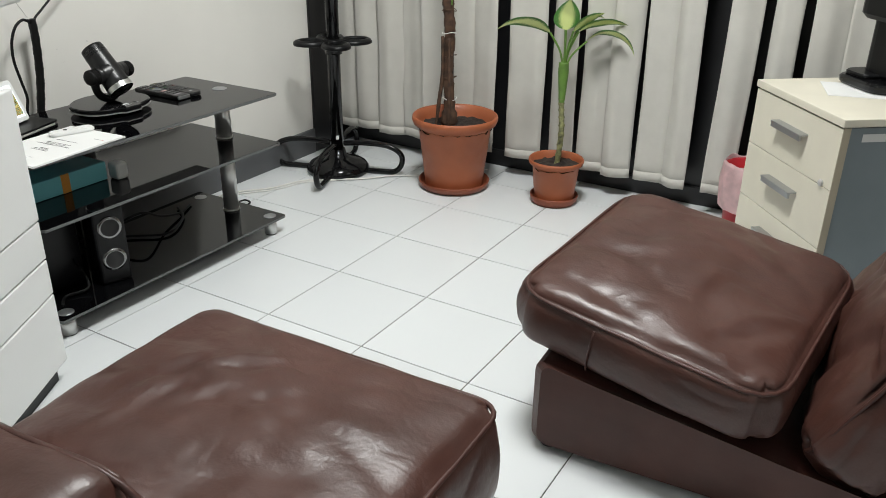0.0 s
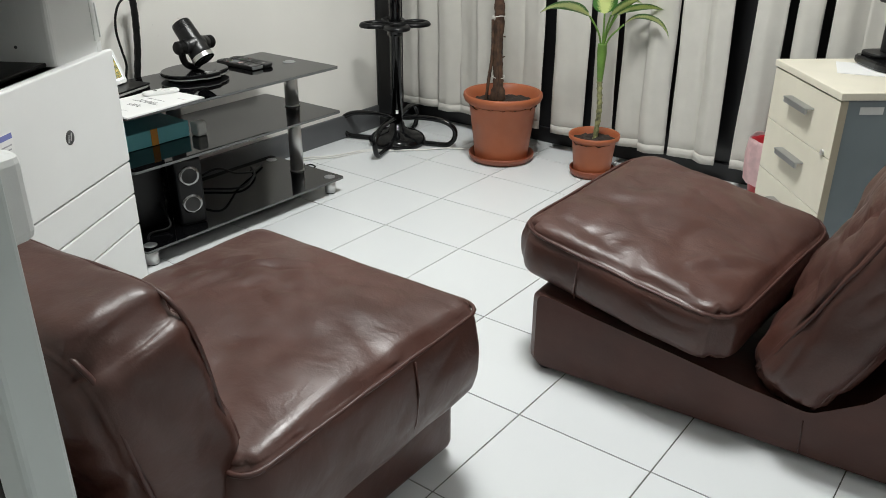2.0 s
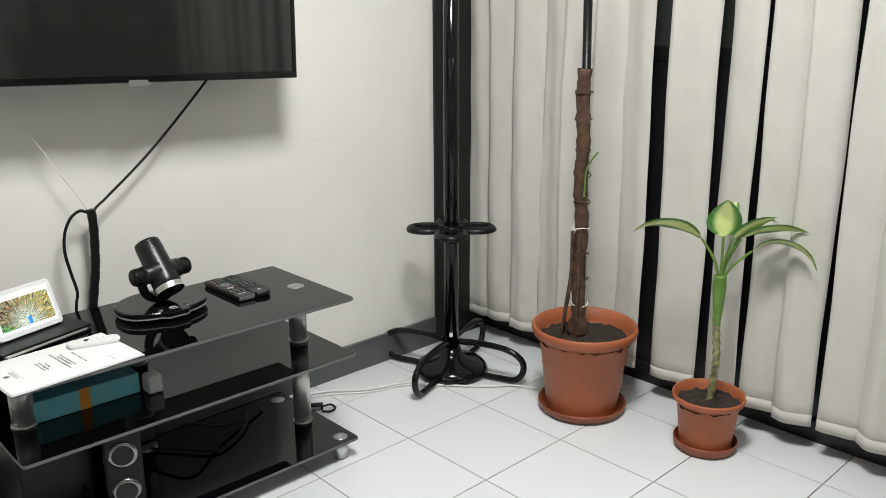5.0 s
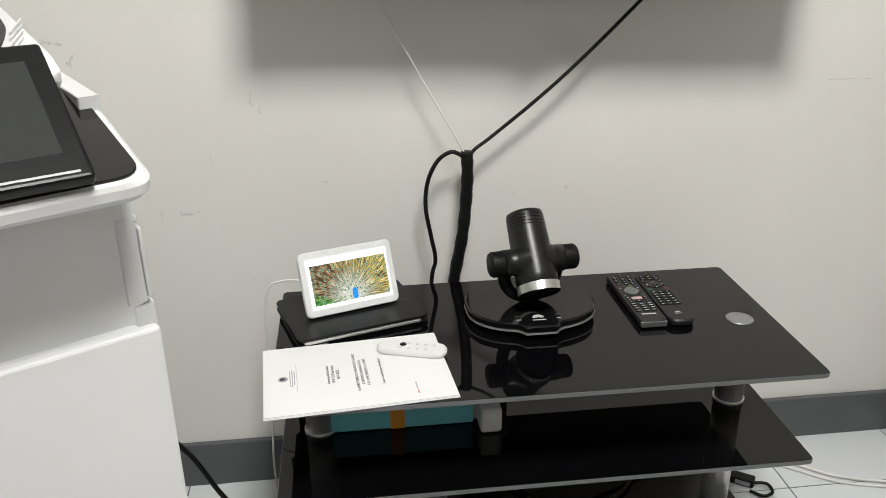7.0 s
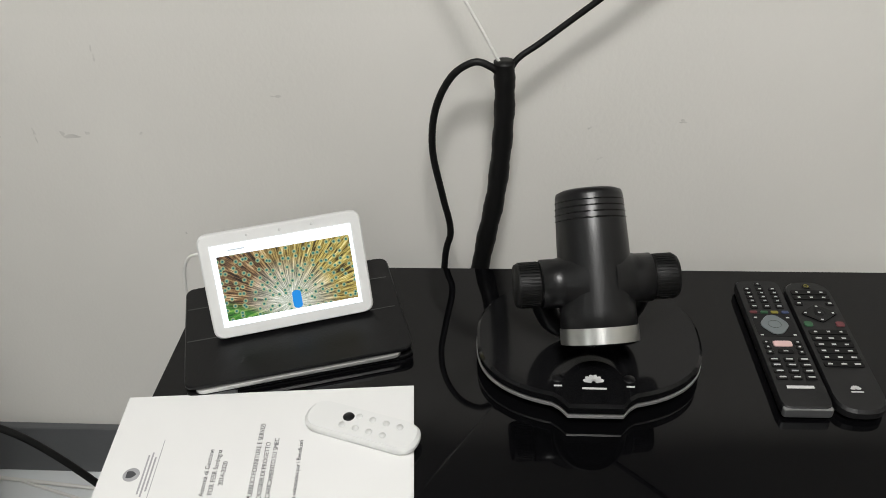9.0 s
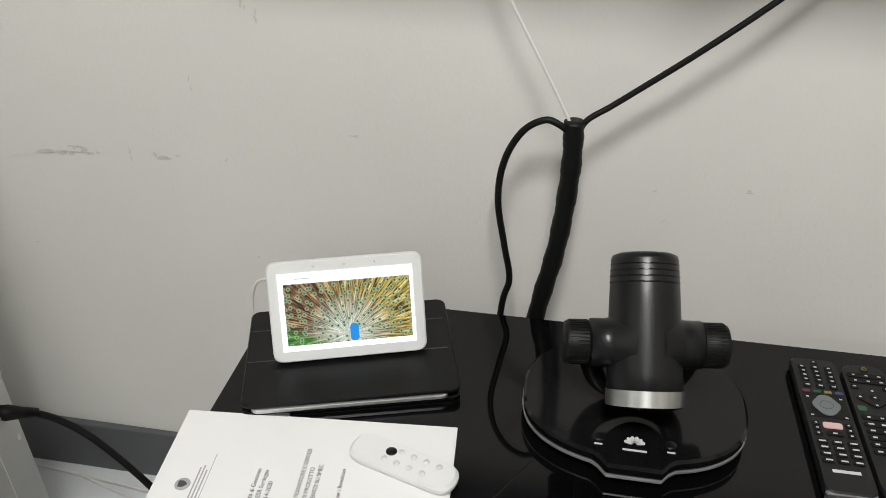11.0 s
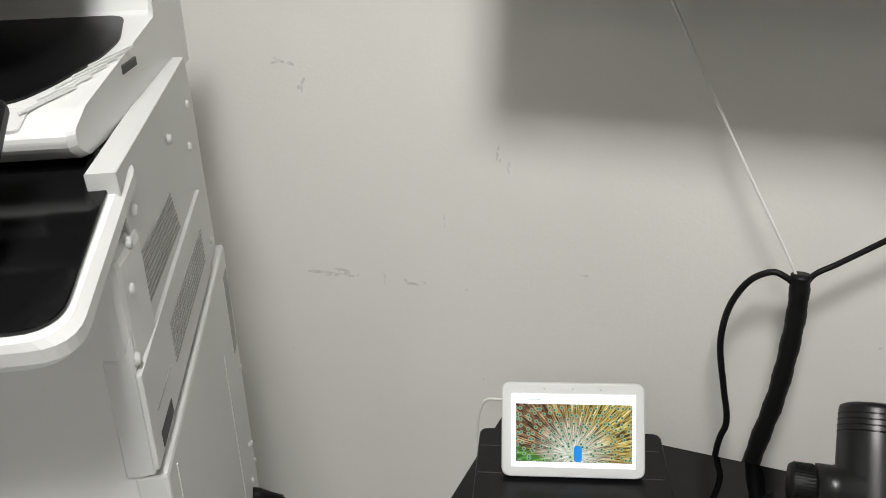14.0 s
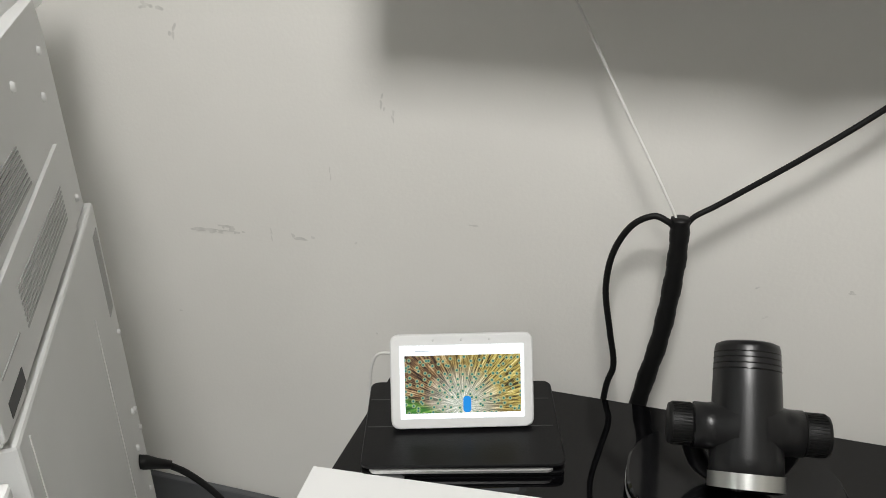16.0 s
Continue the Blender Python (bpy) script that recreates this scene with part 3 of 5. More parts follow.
def pot(x, y, rim, foot, h, sauc, name, label):
    t = thing(name, pose(x, y, 0), label, "potted plant")
    part("saucer", lathe([(0, 0.004), (sauc * 0.86, 0.0), (sauc * 0.97, 0.012), (sauc, 0.03), (sauc * 0.985, 0.034), (sauc * 0.95, 0.03), (sauc * 0.9, 0.012), (0, 0.010)], 48), M_TERRA_D, t)
    lip = h * 0.15
    part("pot", lathe([(0, 0.012), (foot, 0.012), (foot * 1.01, 0.02), (rim * 0.845, h - lip * 1.05), (rim * 0.875, h - lip * 0.98), (rim * 0.965, h - lip * 0.72), (rim, h - lip * 0.35), (rim * 0.99, h - 0.004), (rim * 0.965, h),
                       (rim * 0.93, h - 0.004), (rim * 0.86, h - lip * 0.8), (rim * 0.82, h - lip * 1.6), (0, h - lip * 1.7)], 56), M_TERRA, t)
    bm = bmesh.new()
    bmesh.ops.create_grid(bm, x_segments=26, y_segments=26, size=rim * 0.87)
    for v in list(bm.verts):
        if v.co.length > rim * 0.87:
            v.co *= rim * 0.87 / v.co.length
        v.co.z = h - lip * 1.15 + 0.012 * noise.noise(v.co * 40) + 0.012 * (1 - (v.co.length / rim) ** 2)
    smooth_all(bm)
    part("soil", bm, M_SOIL, t)
    return t


dr = pot(0.765, 0.885, 0.172, 0.116, 0.300, 0.145, "potted_trunk_plant", "bare brown trunk tied to a pole in a terracotta pot")
pts, rad = [], []
for k in range(60):
    z = 0.26 + 0.85 * k / 59
    pts.append((-0.026 - 0.022 * (z - 0.26) + 0.004 * math.sin(9 * z) + 0.004 * math.sin(23 * z), 0.006 * math.cos(11 * z), z))
    rad.append(0.0215 + 0.0035 * math.sin(k * 1.9) * math.sin(k * 0.73) + (0.012 if k < 4 else 0))
part("trunk", tube(pts, rad, 14), M_BARK, dr)
part("support_pole", cyl((-0.026, 0.010, 0.24), (-0.05, 0.010, 1.395), 0.0135, seg=16), M_BLACK, dr)
for k in range(9):
    z = 0.36 + 0.085 * k
    part("tie", tube([Vector((0.027 * math.cos(t) - 0.026 - 0.022 * (z - 0.26), 0.027 * math.sin(t) + 0.003, z + 0.004 * math.sin(2 * t + k))) for t in (2 * math.pi * i / 16 for i in range(16))], 0.0018, 5, closed=True), M_CABLE_W if k % 3 == 0 else M_BARK, dr)
for k, (a, r0, z0) in enumerate(((200, 0.05, 0.27), (235, 0.06, 0.265), (300, 0.045, 0.28))):
    ca_, sa_ = math.cos(math.radians(a)), math.sin(math.radians(a))
    part("aerial_root", tube(spline([(r0 * ca_ - 0.028, r0 * sa_, z0 - 0.025), (0.045 * ca_ - 0.028, 0.045 * sa_, 0.33), (0.028 * ca_ - 0.03, 0.028 * sa_, 0.46), (0.026 * ca_ - 0.033, 0.026 * sa_, 0.60)], 6), 0.006, 6), M_BARK, dr)
part("twig", tube(spline([(-0.016, -0.012, 0.72), (-0.01, -0.014, 0.80), (0.006, -0.014, 0.835), (0.03, -0.012, 0.865)], 6), 0.003, 6), M_STEM, dr)

db = pot(1.185, 0.945, 0.107, 0.076, 0.178, 0.094, "potted_dieffenbachia", "dieffenbachia with pale striped leaves in a small terracotta pot")


def leaf_material():
    m = material("striped_leaf", (0.06, 0.16, 0.03), 0.38, vary=0.15, scale=30)
    nt = m.node_tree
    b = nt.nodes["Principled BSDF"]
    uv = nt.nodes.new("ShaderNodeAttribute")
    uv.attribute_name = "across"
    sub = nt.nodes.new("ShaderNodeMath")
    sub.operation = "ABSOLUTE"
    nt.links.new(uv.outputs["Fac"], sub.inputs[0])
    nz = nt.nodes.new("ShaderNodeTexNoise")
    nz.inputs["Scale"].default_value = 55
    add = nt.nodes.new("ShaderNodeMath")
    add.operation = "MULTIPLY_ADD"
    nt.links.new(nz.outputs["Fac"], add.inputs[0])
    add.inputs[1].default_value = 1.15
    nt.links.new(sub.outputs[0], add.inputs[2])
    mr = nt.nodes.new("ShaderNodeMapRange")
    mr.inputs["From Min"].default_value, mr.inputs["From Max"].default_value = 1.02, 1.24
    nt.links.new(add.outputs[0], mr.inputs["Value"])
    mx = nt.nodes.new("ShaderNodeMix")
    mx.data_type = "RGBA"
    mx.inputs[6].default_value = (0.60, 0.68, 0.26, 1)
    mx.inputs[7].default_value = (0.06, 0.19, 0.035, 1)
    nt.links.new(mr.outputs["Result"], mx.inputs[0])
    nt.links.new(mx.outputs[2], b.inputs["Base Color"])
    return m


M_LEAF = leaf_material()


def leaf(base, yaw, length, width, rise, droop, roll=0.0):
    """A broad pointed leaf that rises from base and arches over."""
    bm = bmesh.new()
    nl, nw = 16, 8
    lay = bm.verts.layers.float.new("across")
    grid = []
    for i in range(nl + 1):
        s = i / nl
        ang = math.radians(rise) - math.radians(droop) * s
        if i == 0:
            c = Vector((0, 0, 0))
        else:
            c = c + Vector((math.cos(ang), 0, math.sin(ang))) * (length / nl)
        w = width * 0.5 * (math.sin(math.pi * min(1, s ** 0.75)) ** 0.8) * (1 - 0.25 * s)
        row = []
        for j in range(nw + 1):
            a = 2 * j / nw - 1
            cup = 0.10 * w * abs(a) - 0.05 * w * math.sin(10 * s + 3 * a)
            v = bm.verts.new(c + Vector((-math.sin(ang) * cup, a * w, math.cos(ang) * cup)))
            v[lay] = a
            row.append(v)
        grid.append(row)
    for i in range(nl):
        for j in range(nw):
            bm.faces.new((grid[i][j], grid[i + 1][j], grid[i + 1][j + 1], grid[i][j + 1]))
    bmesh.ops.remove_doubles(bm, verts=bm.verts, dist=1e-5)
    smooth_all(bm)
    moved(bm, Matrix.Translation(base) @ Matrix.Rotation(math.radians(yaw), 4, "Z") @ Matrix.Rotation(math.radians(roll), 4, "X"))
    return bm


RX, RY = 0.78, 0.63
pts = spline([(0.0, 0.0, 0.12), (0.006, 0.004, 0.20), (0.009, 0.007, 0.29), (0.005, 0.003, 0.36), (0.002, 0.0, 0.41)], 9)
part("stem", tube(pts, [0.0102 + 0.0026 * (k % 4 == 0) for k in range(len(pts))], 12), material("ringed_stem", (0.20, 0.20, 0.09), 0.6, vary=0.75, scale=55), db)
part("stem_sheath", tube(spline([(0.003, 0.001, 0.395), (0.003, 0.001, 0.45), (0.002, 0.001, 0.51), (0.002, 0.0, 0.545)], 6), [0.0105 + 0.0008 * min(k, 12) - 0.0004 * max(0, k - 12) for k in range(19)], 12), M_STEM, db)
# each leaf: sideways and deep place of its foot, height, heading, length, width, rise, droop, roll
for u, dp, z, yaw, ln, wd, rise, droop, roll in (
        (-0.057, 0.0, 0.652, 219, 0.215, 0.078, 50, 86, 38), (-0.003, -0.015, 0.664, 309, 0.115, 0.108, 96, 34, 0),
        (0.022, -0.020, 0.660, 14, 0.135, 0.062, 58, 30, -48), (0.050, 0.0, 0.656, 39, 0.195, 0.066, 34, 52, -38),
        (0.079, -0.010, 0.622, 34, 0.225, 0.068, 50, 128, -28), (0.075, 0.040, 0.690, 45, 0.09, 0.045, 32, 60, -20),
        (0.010, 0.045, 0.680, 100, 0.12, 0.06, 60, 60, 0)):
    tip = (u * RX - dp * RY, u * RY + dp * RX, z)
    part("leaf_stalk", tube(spline([(0.002, 0.0, 0.50), (0.002 + tip[0] * 0.30, tip[1] * 0.30, 0.50 + (z - 0.50) * 0.55), tip], 8), 0.0038, 8), M_STEM, db)
    part("leaf", leaf(tip, yaw, ln, wd, rise, droop, roll), M_LEAF, db)

# ---- drawer cabinet, with the coffee machine on it ----
cab = thing("drawer_cabinet", pose(1.892, 0.843, 0, 0, 0, -50.8), "cream three drawer office cabinet with blue grey sides", "cabinet")
W, D, H = 0.464, 0.56, 0.594
part("carcass", box(0.0, W, 0.02, D, 0.03, H - 0.024, 0.002), M_BLUEGREY, cab)
part("top", box(-0.004, W + 0.004, -0.004, D + 0.004, H - 0.022, H, 0.002), M_CREAM, cab)
for k in range(3):
    z1 = 0.567 - 0.175 * k
    d = part("drawer_front", box(0.0, W, 0.0, 0.019, z1 - 0.173, z1, 0.0015), M_CREAM, cab)
    hd = box(0.155, 0.315, -0.028, -0.020, z1 - 0.078, z1 - 0.062, 0.002)
    box(0.155, 0.315, -0.030, 0.0, z1 - 0.064, z1 - 0.058, 0.002, bm=hd)
    part("handle", hd, M_SATIN, d, "satin metal handle")
part("lock", cyl((W - 0.045, 0.0, 0.402), (W - 0.045, -0.006, 0.402), 0.009, seg=20), M_CHROME, cab)
part("edge_strip", box(W - 0.0, W + 0.002, 0.0, 0.022, 0.03, H - 0.024), M_CREAM_E, cab)
part("sticker", box(W - 0.0005, W + 0.0008, 0.06, 0.13, 0.530, 0.552), M_WHITE_G, cab, "worn pale sticker")
for cx, cy in ((0.05, 0.07), (W - 0.05, 0.07), (0.05, D - 0.05), (W - 0.05, D - 0.05)):
    part("caster", cyl((cx, cy - 0.01, 0.016), (cx, cy + 0.01, 0.016), 0.016, seg=16), M_RUBBER, cab)
    part("caster_fork", box(cx - 0.008, cx + 0.008, cy - 0.008, cy + 0.008, 0.02, 0.031), M_RUBBER, cab)

cof = thing("coffee_machine", pose(2.245, 0.955, H, 0, 0, -50), "black capsule coffee machine standing on a napkin", "coffee machine")
part("base", prism(rounded(rect(-0.10, 0.11, -0.12, 0.13), 0.05), 0.004, 0.03, 0.006), M_BLACK_GLOSS, cof)
part("drip_tray", prism(rounded(rect(-0.10, 0.02, -0.10, 0.03), 0.05), 0.03, 0.042, 0.003), M_BLACK, cof)
part("column", prism(rounded(rect(-0.075, 0.10, -0.05, 0.12), 0.04), 0.03, 0.25, 0.01), M_BLACK, cof)
part("head", prism(rounded(rect(-0.085, 0.10, -0.10, 0.12), 0.05), 0.20, 0.30, 0.015), M_BLACK, cof)
nap = tagged(mesh_object("napkin", prism(rect(-0.09, 0.09, -0.09, 0.09), 0, 0.002), M_PAPER), "white paper napkin on the cabinet", "napkin")
nap.matrix_basis = pose(2.17, 0.85, H + 0.0003, 0, 0, 15)

# ---- waste bin ----
bin_ = thing("waste_bin", pose(1.885, 1.03, 0), "red plastic waste bin with a white bag liner", "waste bin")
part("bucket", lathe([(0, 0.002), (0.068, 0.002), (0.085, 0.25), (0.088, 0.255), (0.083, 0.25), (0.065, 0.008), (0, 0.008)], 36), M_RED, bin_)
bm = lathe([(0.080, 0.19), (0.086, 0.24), (0.090, 0.262), (0.091, 0.266), (0.095, 0.25), (0.097, 0.19), (0.095, 0.13), (0.091, 0.10)], 48)
for v in bm.verts:
    a = math.atan2(v.co.y, v.co.x)
    v.co *= 1 + (0.035 * math.sin(9 * a + 20 * v.co.z) + 0.05 * noise.noise(Vector((3 * math.cos(a), 3 * math.sin(a), 14 * v.co.z)))) * (v.co.z < 0.26)
    v.co.z += 0.012 * noise.noise(Vector((a * 2, 0, v.co.z * 10)))
part("liner", bm, M_LINER, bin_, "crumpled white plastic bag")

# ---- multifunction printer ----
prn = thing("multifunction_printer", pose(0.650, -0.846, 0, 0, 0, 30), "white floor-standing office printer with a black touch panel", "printer")
PW, PD = 0.57, 0.62
part("body", box(-PD + 0.08, -0.012, -PW, -0.055, 0.03, 0.735, 0.012, 3), M_WHITE_P, prn, smooth=None)
part("front_block", box(-0.10, -0.012, -PW, -0.020, 0.03, 0.735, 0.008, 3), M_WHITE_P, prn)
zs = [0.738, 0.426, 0.328, 0.236, 0.05]
for k in range(4):
    part("front_door" if k == 0 else "paper_drawer", box(-0.012, 0.004 if k else 0.006, -PW + 0.002, -0.002, zs[k + 1] + 0.003, zs[k], 0.004, 2), M_WHITE_P, prn)
part("plinth", box(-PD + 0.02, -0.02, -PW + 0.02, -0.02, 0.0, 0.05), M_BLACK, prn)
part("badge", lathe([(0, 0.0015), (0.017, 0.0015), (0.018, 0)], 32), M_SPK, prn, "round grey maker's badge").matrix_basis = Matrix(((0, 0, 1, 0.006), (1, 0, 0, -0.265), (0, 1, 0, 0.575), (0, 0, 0, 1)))
for yy in (-0.273, -0.262):
    part("badge_stroke", box(-0.0011, 0.0011, -0.010, 0.010, 0, 0.0005), M_WHITE_G, prn).matrix_basis = Matrix(((0, 0, 1, 0.0076), (1, 0, 0, yy), (0, 1, 0, 0.575 + 0.3 * (yy + 0.2675)), (0, 0, 0, 1))) @ pose(0, 0, 0, 0, 0, -18)
st = part("sticker", box(0.006, 0.0067, -0.53, -0.475, 0.60, 0.655), M_PAPER, prn, "white label with blue bars")
part("ink_bar", box(0.0067, 0.0071, -0.528, -0.477, 0.64, 0.652), material("blue_ink", (0.15, 0.17, 0.4), 0.6), st)
for k in range(3):
    part("ink_bar", box(0.0067, 0.0071, -0.52, -0.49 + 0.004 * k, 0.607 + 0.009 * k, 0.610 + 0.009 * k), M_INK_SOFT, st)
# output bay: column at the right, back wall, dark floor
part("column", box(-0.11, -0.024, -0.215, -0.004, 0.71, 0.955, 0.012, 3), M_WHITE_P, prn)
part("column_inner", box(-0.32, -0.10, -0.215, -0.06, 0.735, 0.955), M_WHITE_P, prn)
part("rear_block", box(-PD + 0.04, -0.32, -PW + 0.005, -0.06, 0.735, 1.02, 0.006), M_WHITE_G, prn)
part("bay_floor", box(-0.32, -0.05, -PW + 0.03, -0.215, 0.735, 0.745, 0.002), M_BLACK, prn)
part("bay_wall", box(-0.325, -0.315, -PW + 0.03, -0.215, 0.745, 0.95), M_BLACK, prn)
part("bay_side", box(-0.32, -0.06, -PW + 0.004, -PW + 0.03, 0.735, 0.955, 0.004), M_WHITE_P, prn)
for a, z in ((-0.22, 0.80), (-0.205, 0.80), (-0.22, 0.88), (-0.12, 0.78)):
    part("screw", cyl((a, -0.215, z), (a, -0.217, z), 0.004, seg=12), M_LINE, prn)
part("column_dot", cyl((-0.04, -0.12, 0.79), (-0.0385, -0.12, 0.79), 0.004, seg=12), M_LINE, prn)
# sloping control shelf and touch panel
sh = [(-0.15, -PW + 0.005), (-0.02, -PW + 0.005), (0.03, -0.50), (0.080, -0.385), (0.093, -0.24), (0.086, -0.003), (-0.15, -0.005)]
panel = part("control_shelf", prism(rounded(sh, 0.03, 6), -0.023, 0.0, 0.006), M_WHITE_P, prn)
panel.matrix_basis = pose(0, 0, 0.967, 0, 14.5, 0)
sh2 = [(-0.15, -PW + 0.02), (-0.025, -PW + 0.02), (0.022, -0.49), (0.071, -0.38), (0.084, -0.24), (0.077, -0.013), (-0.15, -0.017)]
part("shelf_top", prism(rounded(sh2, 0.03, 6), 0.0, 0.004, 0.001), M_BLACK_GLOSS, panel)
tp = part("touch_panel", box(-0.093, 0.093, -0.118, 0.118, -0.008, 0.008, 0.005, 3), M_BLACK, prn)
tp.matrix_basis = pose(0.018, -0.182, 1.013, 0, 36.5, 0)
part("display", box(-0.066, 0.060, -0.096, 0.096, 0.0075, 0.0088, 0.0005), material("panel_display", (0.03, 0.032, 0.03), 0.15), tp)
part("trim_line", box(0.083, 0.086, -0.105, 0.105, 0.0075, 0.009), M_SATIN, tp)
part("trim_line", box(-0.083, -0.081, -0.105, -0.02, 0.0075, 0.009), M_SATIN, tp)
part("hinge", box(-0.05, -0.02, -0.25, -0.11, 0.975, 1.02, 0.006), M_BLACK, prn)
# scanner with its sloping lid, and the document feeder
part("scanner_base", box(-PD + 0.03, -0.15, -PW - 0.005, -0.05, 0.995, 1.010, 0.003), M_SPK, prn)
SIDE = Matrix(((1, 0, 0, 0), (0, 0, 1, 0), (0, 1, 0, 0), (0, 0, 0, 1)))
lid = prism(rounded([(-PD + 0.01, 1.007), (-0.122, 1.007), (-0.098, 1.020), (-0.096, 1.034), (-0.135, 1.047), (-0.440, 1.086), (-0.452, 1.125), (-PD + 0.01, 1.125)], 0.006, 3), -PW - 0.01, -0.038, 0.006)
moved(lid, SIDE)
bmesh.ops.recalc_face_normals(lid, faces=lid.faces)
part("scanner_body", lid, M_WHITE_P, prn)
lip = prism(rounded(rect(-0.018, 0.018, -0.22, 0.22), 0.006, 3), 0.0, 0.004, 0.001)
part("scanner_lip", lip, M_WHITE_G, prn).matrix_basis = pose(-0.118, -0.30, 1.040, 0, 18, 0)
recess = prism(rounded([(-0.146, -0.12), (0.150, -0.12), (0.148, 0.134), (0.112, 0.153), (0.064, 0.168), (0.018, 0.179), (-0.041, 0.183), (-0.146, 0.165)], 0.02, 4), 0.0, 0.003, 0.001)
part("feeder_recess", recess, M_BLACK, prn).matrix_basis = pose(-0.292, -0.235, 1.0665, 0, 7.3, 0)
for k in range(5):
    part("lid_rib", prism(rounded(rect(-0.034, 0.034, -0.0012, 0.0012), 0.001, 2), 0.0, 0.0025), M_WHITE_P, prn).matrix_basis = pose(-0.150 - 0.030 * k, -0.070 + 0.006 * k, 1.0505 + 0.00385 * k, 0, 7.3, -24)
part("document_feeder", box(-PD + 0.01, -0.13, -PW - 0.01, -0.36, 1.082, 1.20, 0.02, 4), M_WHITE_P, prn)
ftray = part("feeder_tray", box(-0.20, 0.20, -0.15, 0.14, 0.0, 0.012, 0.005), M_SPK, prn)
ftray.matrix_basis = pose(-0.36, -0.23, 1.16, 10, 0, 0)
for s in (-0.50, -0.18):
    part("tray_arm", box(s - 0.006, s + 0.006, -0.36, -0.13, 1.135, 1.15, 0.003), M_SPK, prn)
# grip and notch are dark plates that paint the shade of hollows
part("lid_grip_shade", box(-0.322, -0.266, -0.0395, -0.0365, 1.049, 1.058, 0.001), M_LINE, prn)
part("lid_notch_shade", box(-0.478, -0.440, -0.0395, -0.0365, 1.009, 1.020, 0.001), M_LINE, prn)
# right-hand covers, drawn in a little towards the back
TURN = pose(0.002, -0.003, 0, 0, 0, 2.5)
cv = prism([(-0.535, 0.762), (-0.024, 0.762), (-0.026, 0.868), (-0.036, 0.900), (-0.062, 0.925), (-0.088, 0.951), (-0.080, 1.006), (-0.505, 1.028), (-0.522, 0.985)], -0.024, 0.0, 0.0015)
moved(cv, SIDE)
bmesh.ops.recalc_face_normals(cv, faces=cv.faces)
cover = part("side_cover", cv, M_WHITE_G, prn)
cover.matrix_basis = TURN
fl = prism(rounded([(-0.44, 0.768), (-0.020, 0.768), (-0.022, 0.857), (-0.44, 0.876)], 0.003, 2), 0.0, 0.0045, 0.001)
moved(fl, SIDE)
bmesh.ops.recalc_face_normals(fl, faces=fl.faces)
part("cover_panel", fl, M_WHITE_G, cover)
low = part("lower_cover", box(-0.547, -0.026, -0.02, 0.009, 0.03, 0.760, 0.004), M_WHITE_G, prn)
low.matrix_basis = TURN
# vents are flat grey strips, the shade inside the slots put into their colour
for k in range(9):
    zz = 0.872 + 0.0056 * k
    part("vent_slot_shade", box(-0.300 + 0.003 * k, -0.092, -0.0005, 0.0010, zz + 0.006, zz + 0.0084), M_VENT, cover)
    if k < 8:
        part("vent_slot_shade", box(-0.40, -0.150, 0.0040, 0.0052, zz - 0.076, zz - 0.0736), M_VENT, cover)
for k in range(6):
    part("vent_slot_shade", box(-0.528 + 0.006 * k, -0.526 + 0.006 * k, 0.0085, 0.0100, 0.61, 0.73), M_VENT, low)
# grip hollow and its line: shade painted as dark strips on the panel
part("grip_recess_shade", box(-0.102, -0.048, 0.0040, 0.0052, 0.771, 0.786, 0.0005), M_LINE, cover)
part("grip_line", box(-0.122, -0.049, 0.0040, 0.0052, 0.8065, 0.8085), M_VENT, cover)
for a, z in ((-0.112, 0.964), (-0.074, 0.949), (-0.055, 0.917), (-0.034, 0.866), (-0.316, 0.972), (-0.469, 0.976), (-0.495, 0.786), (-0.440, 0.930)):
    part("screw", lathe([(0, 0.0035), (0.0045, 0.0035), (0.006, 0.0)], 16), M_WHITE_P, cover).matrix_basis = pose(a, 0.0, z, -90, 0, 0)
for a, z in ((-0.525, 0.57), (-0.50, 0.45), (-0.52, 0.44), (-0.48, 0.40), (-0.53, 0.40), (-0.51, 0.30)):
    part("screw", lathe([(0, 0.0035), (0.004, 0.0035), (0.005, 0.0)], 14), M_WHITE_P, low).matrix_basis = pose(a, 0.009, z, -90, 0, 0)
part("panel_seam", box(-0.40, -0.398, 0.0085, 0.0100, 0.20, 0.66), M_WHITE_P, low)
part("panel_seam", box(-0.06, -0.058, 0.0085, 0.0100, 0.20, 0.745), M_WHITE_P, low)
tray = tagged(mesh_object("paper_sheets", prism(rect(-0.15, 0.15, -0.11, 0.11), 0, 0.006), M_PAPER), "white paper sheets lying on the printer's feeder", "paper")
tray.matrix_basis = pose(0.650, -0.846, 0, 0, 0, 30) @ pose(-0.36, -0.23, 1.16, 10, 0, 0) @ pose(0.0, 0.01, 0.0125)

# ---- things on the television stand ----
# documents
docs = thing("document_stack", pose(0.407, -0.614, STZ + 0.0005, 0, 0, 5.0), "stapled white printed documents lying on the glass shelf", "documents")
for k in range(3):
    part("sheet", prism(rect(-0.105 + 0.002 * k, 0.105 - 0.001 * k, -0.1485 - 0.002 * (k == 0), 0.1485 - 0.001 * k), 0.0014 * k, 0.0014 * k + 0.0012), M_PAPER, docs)


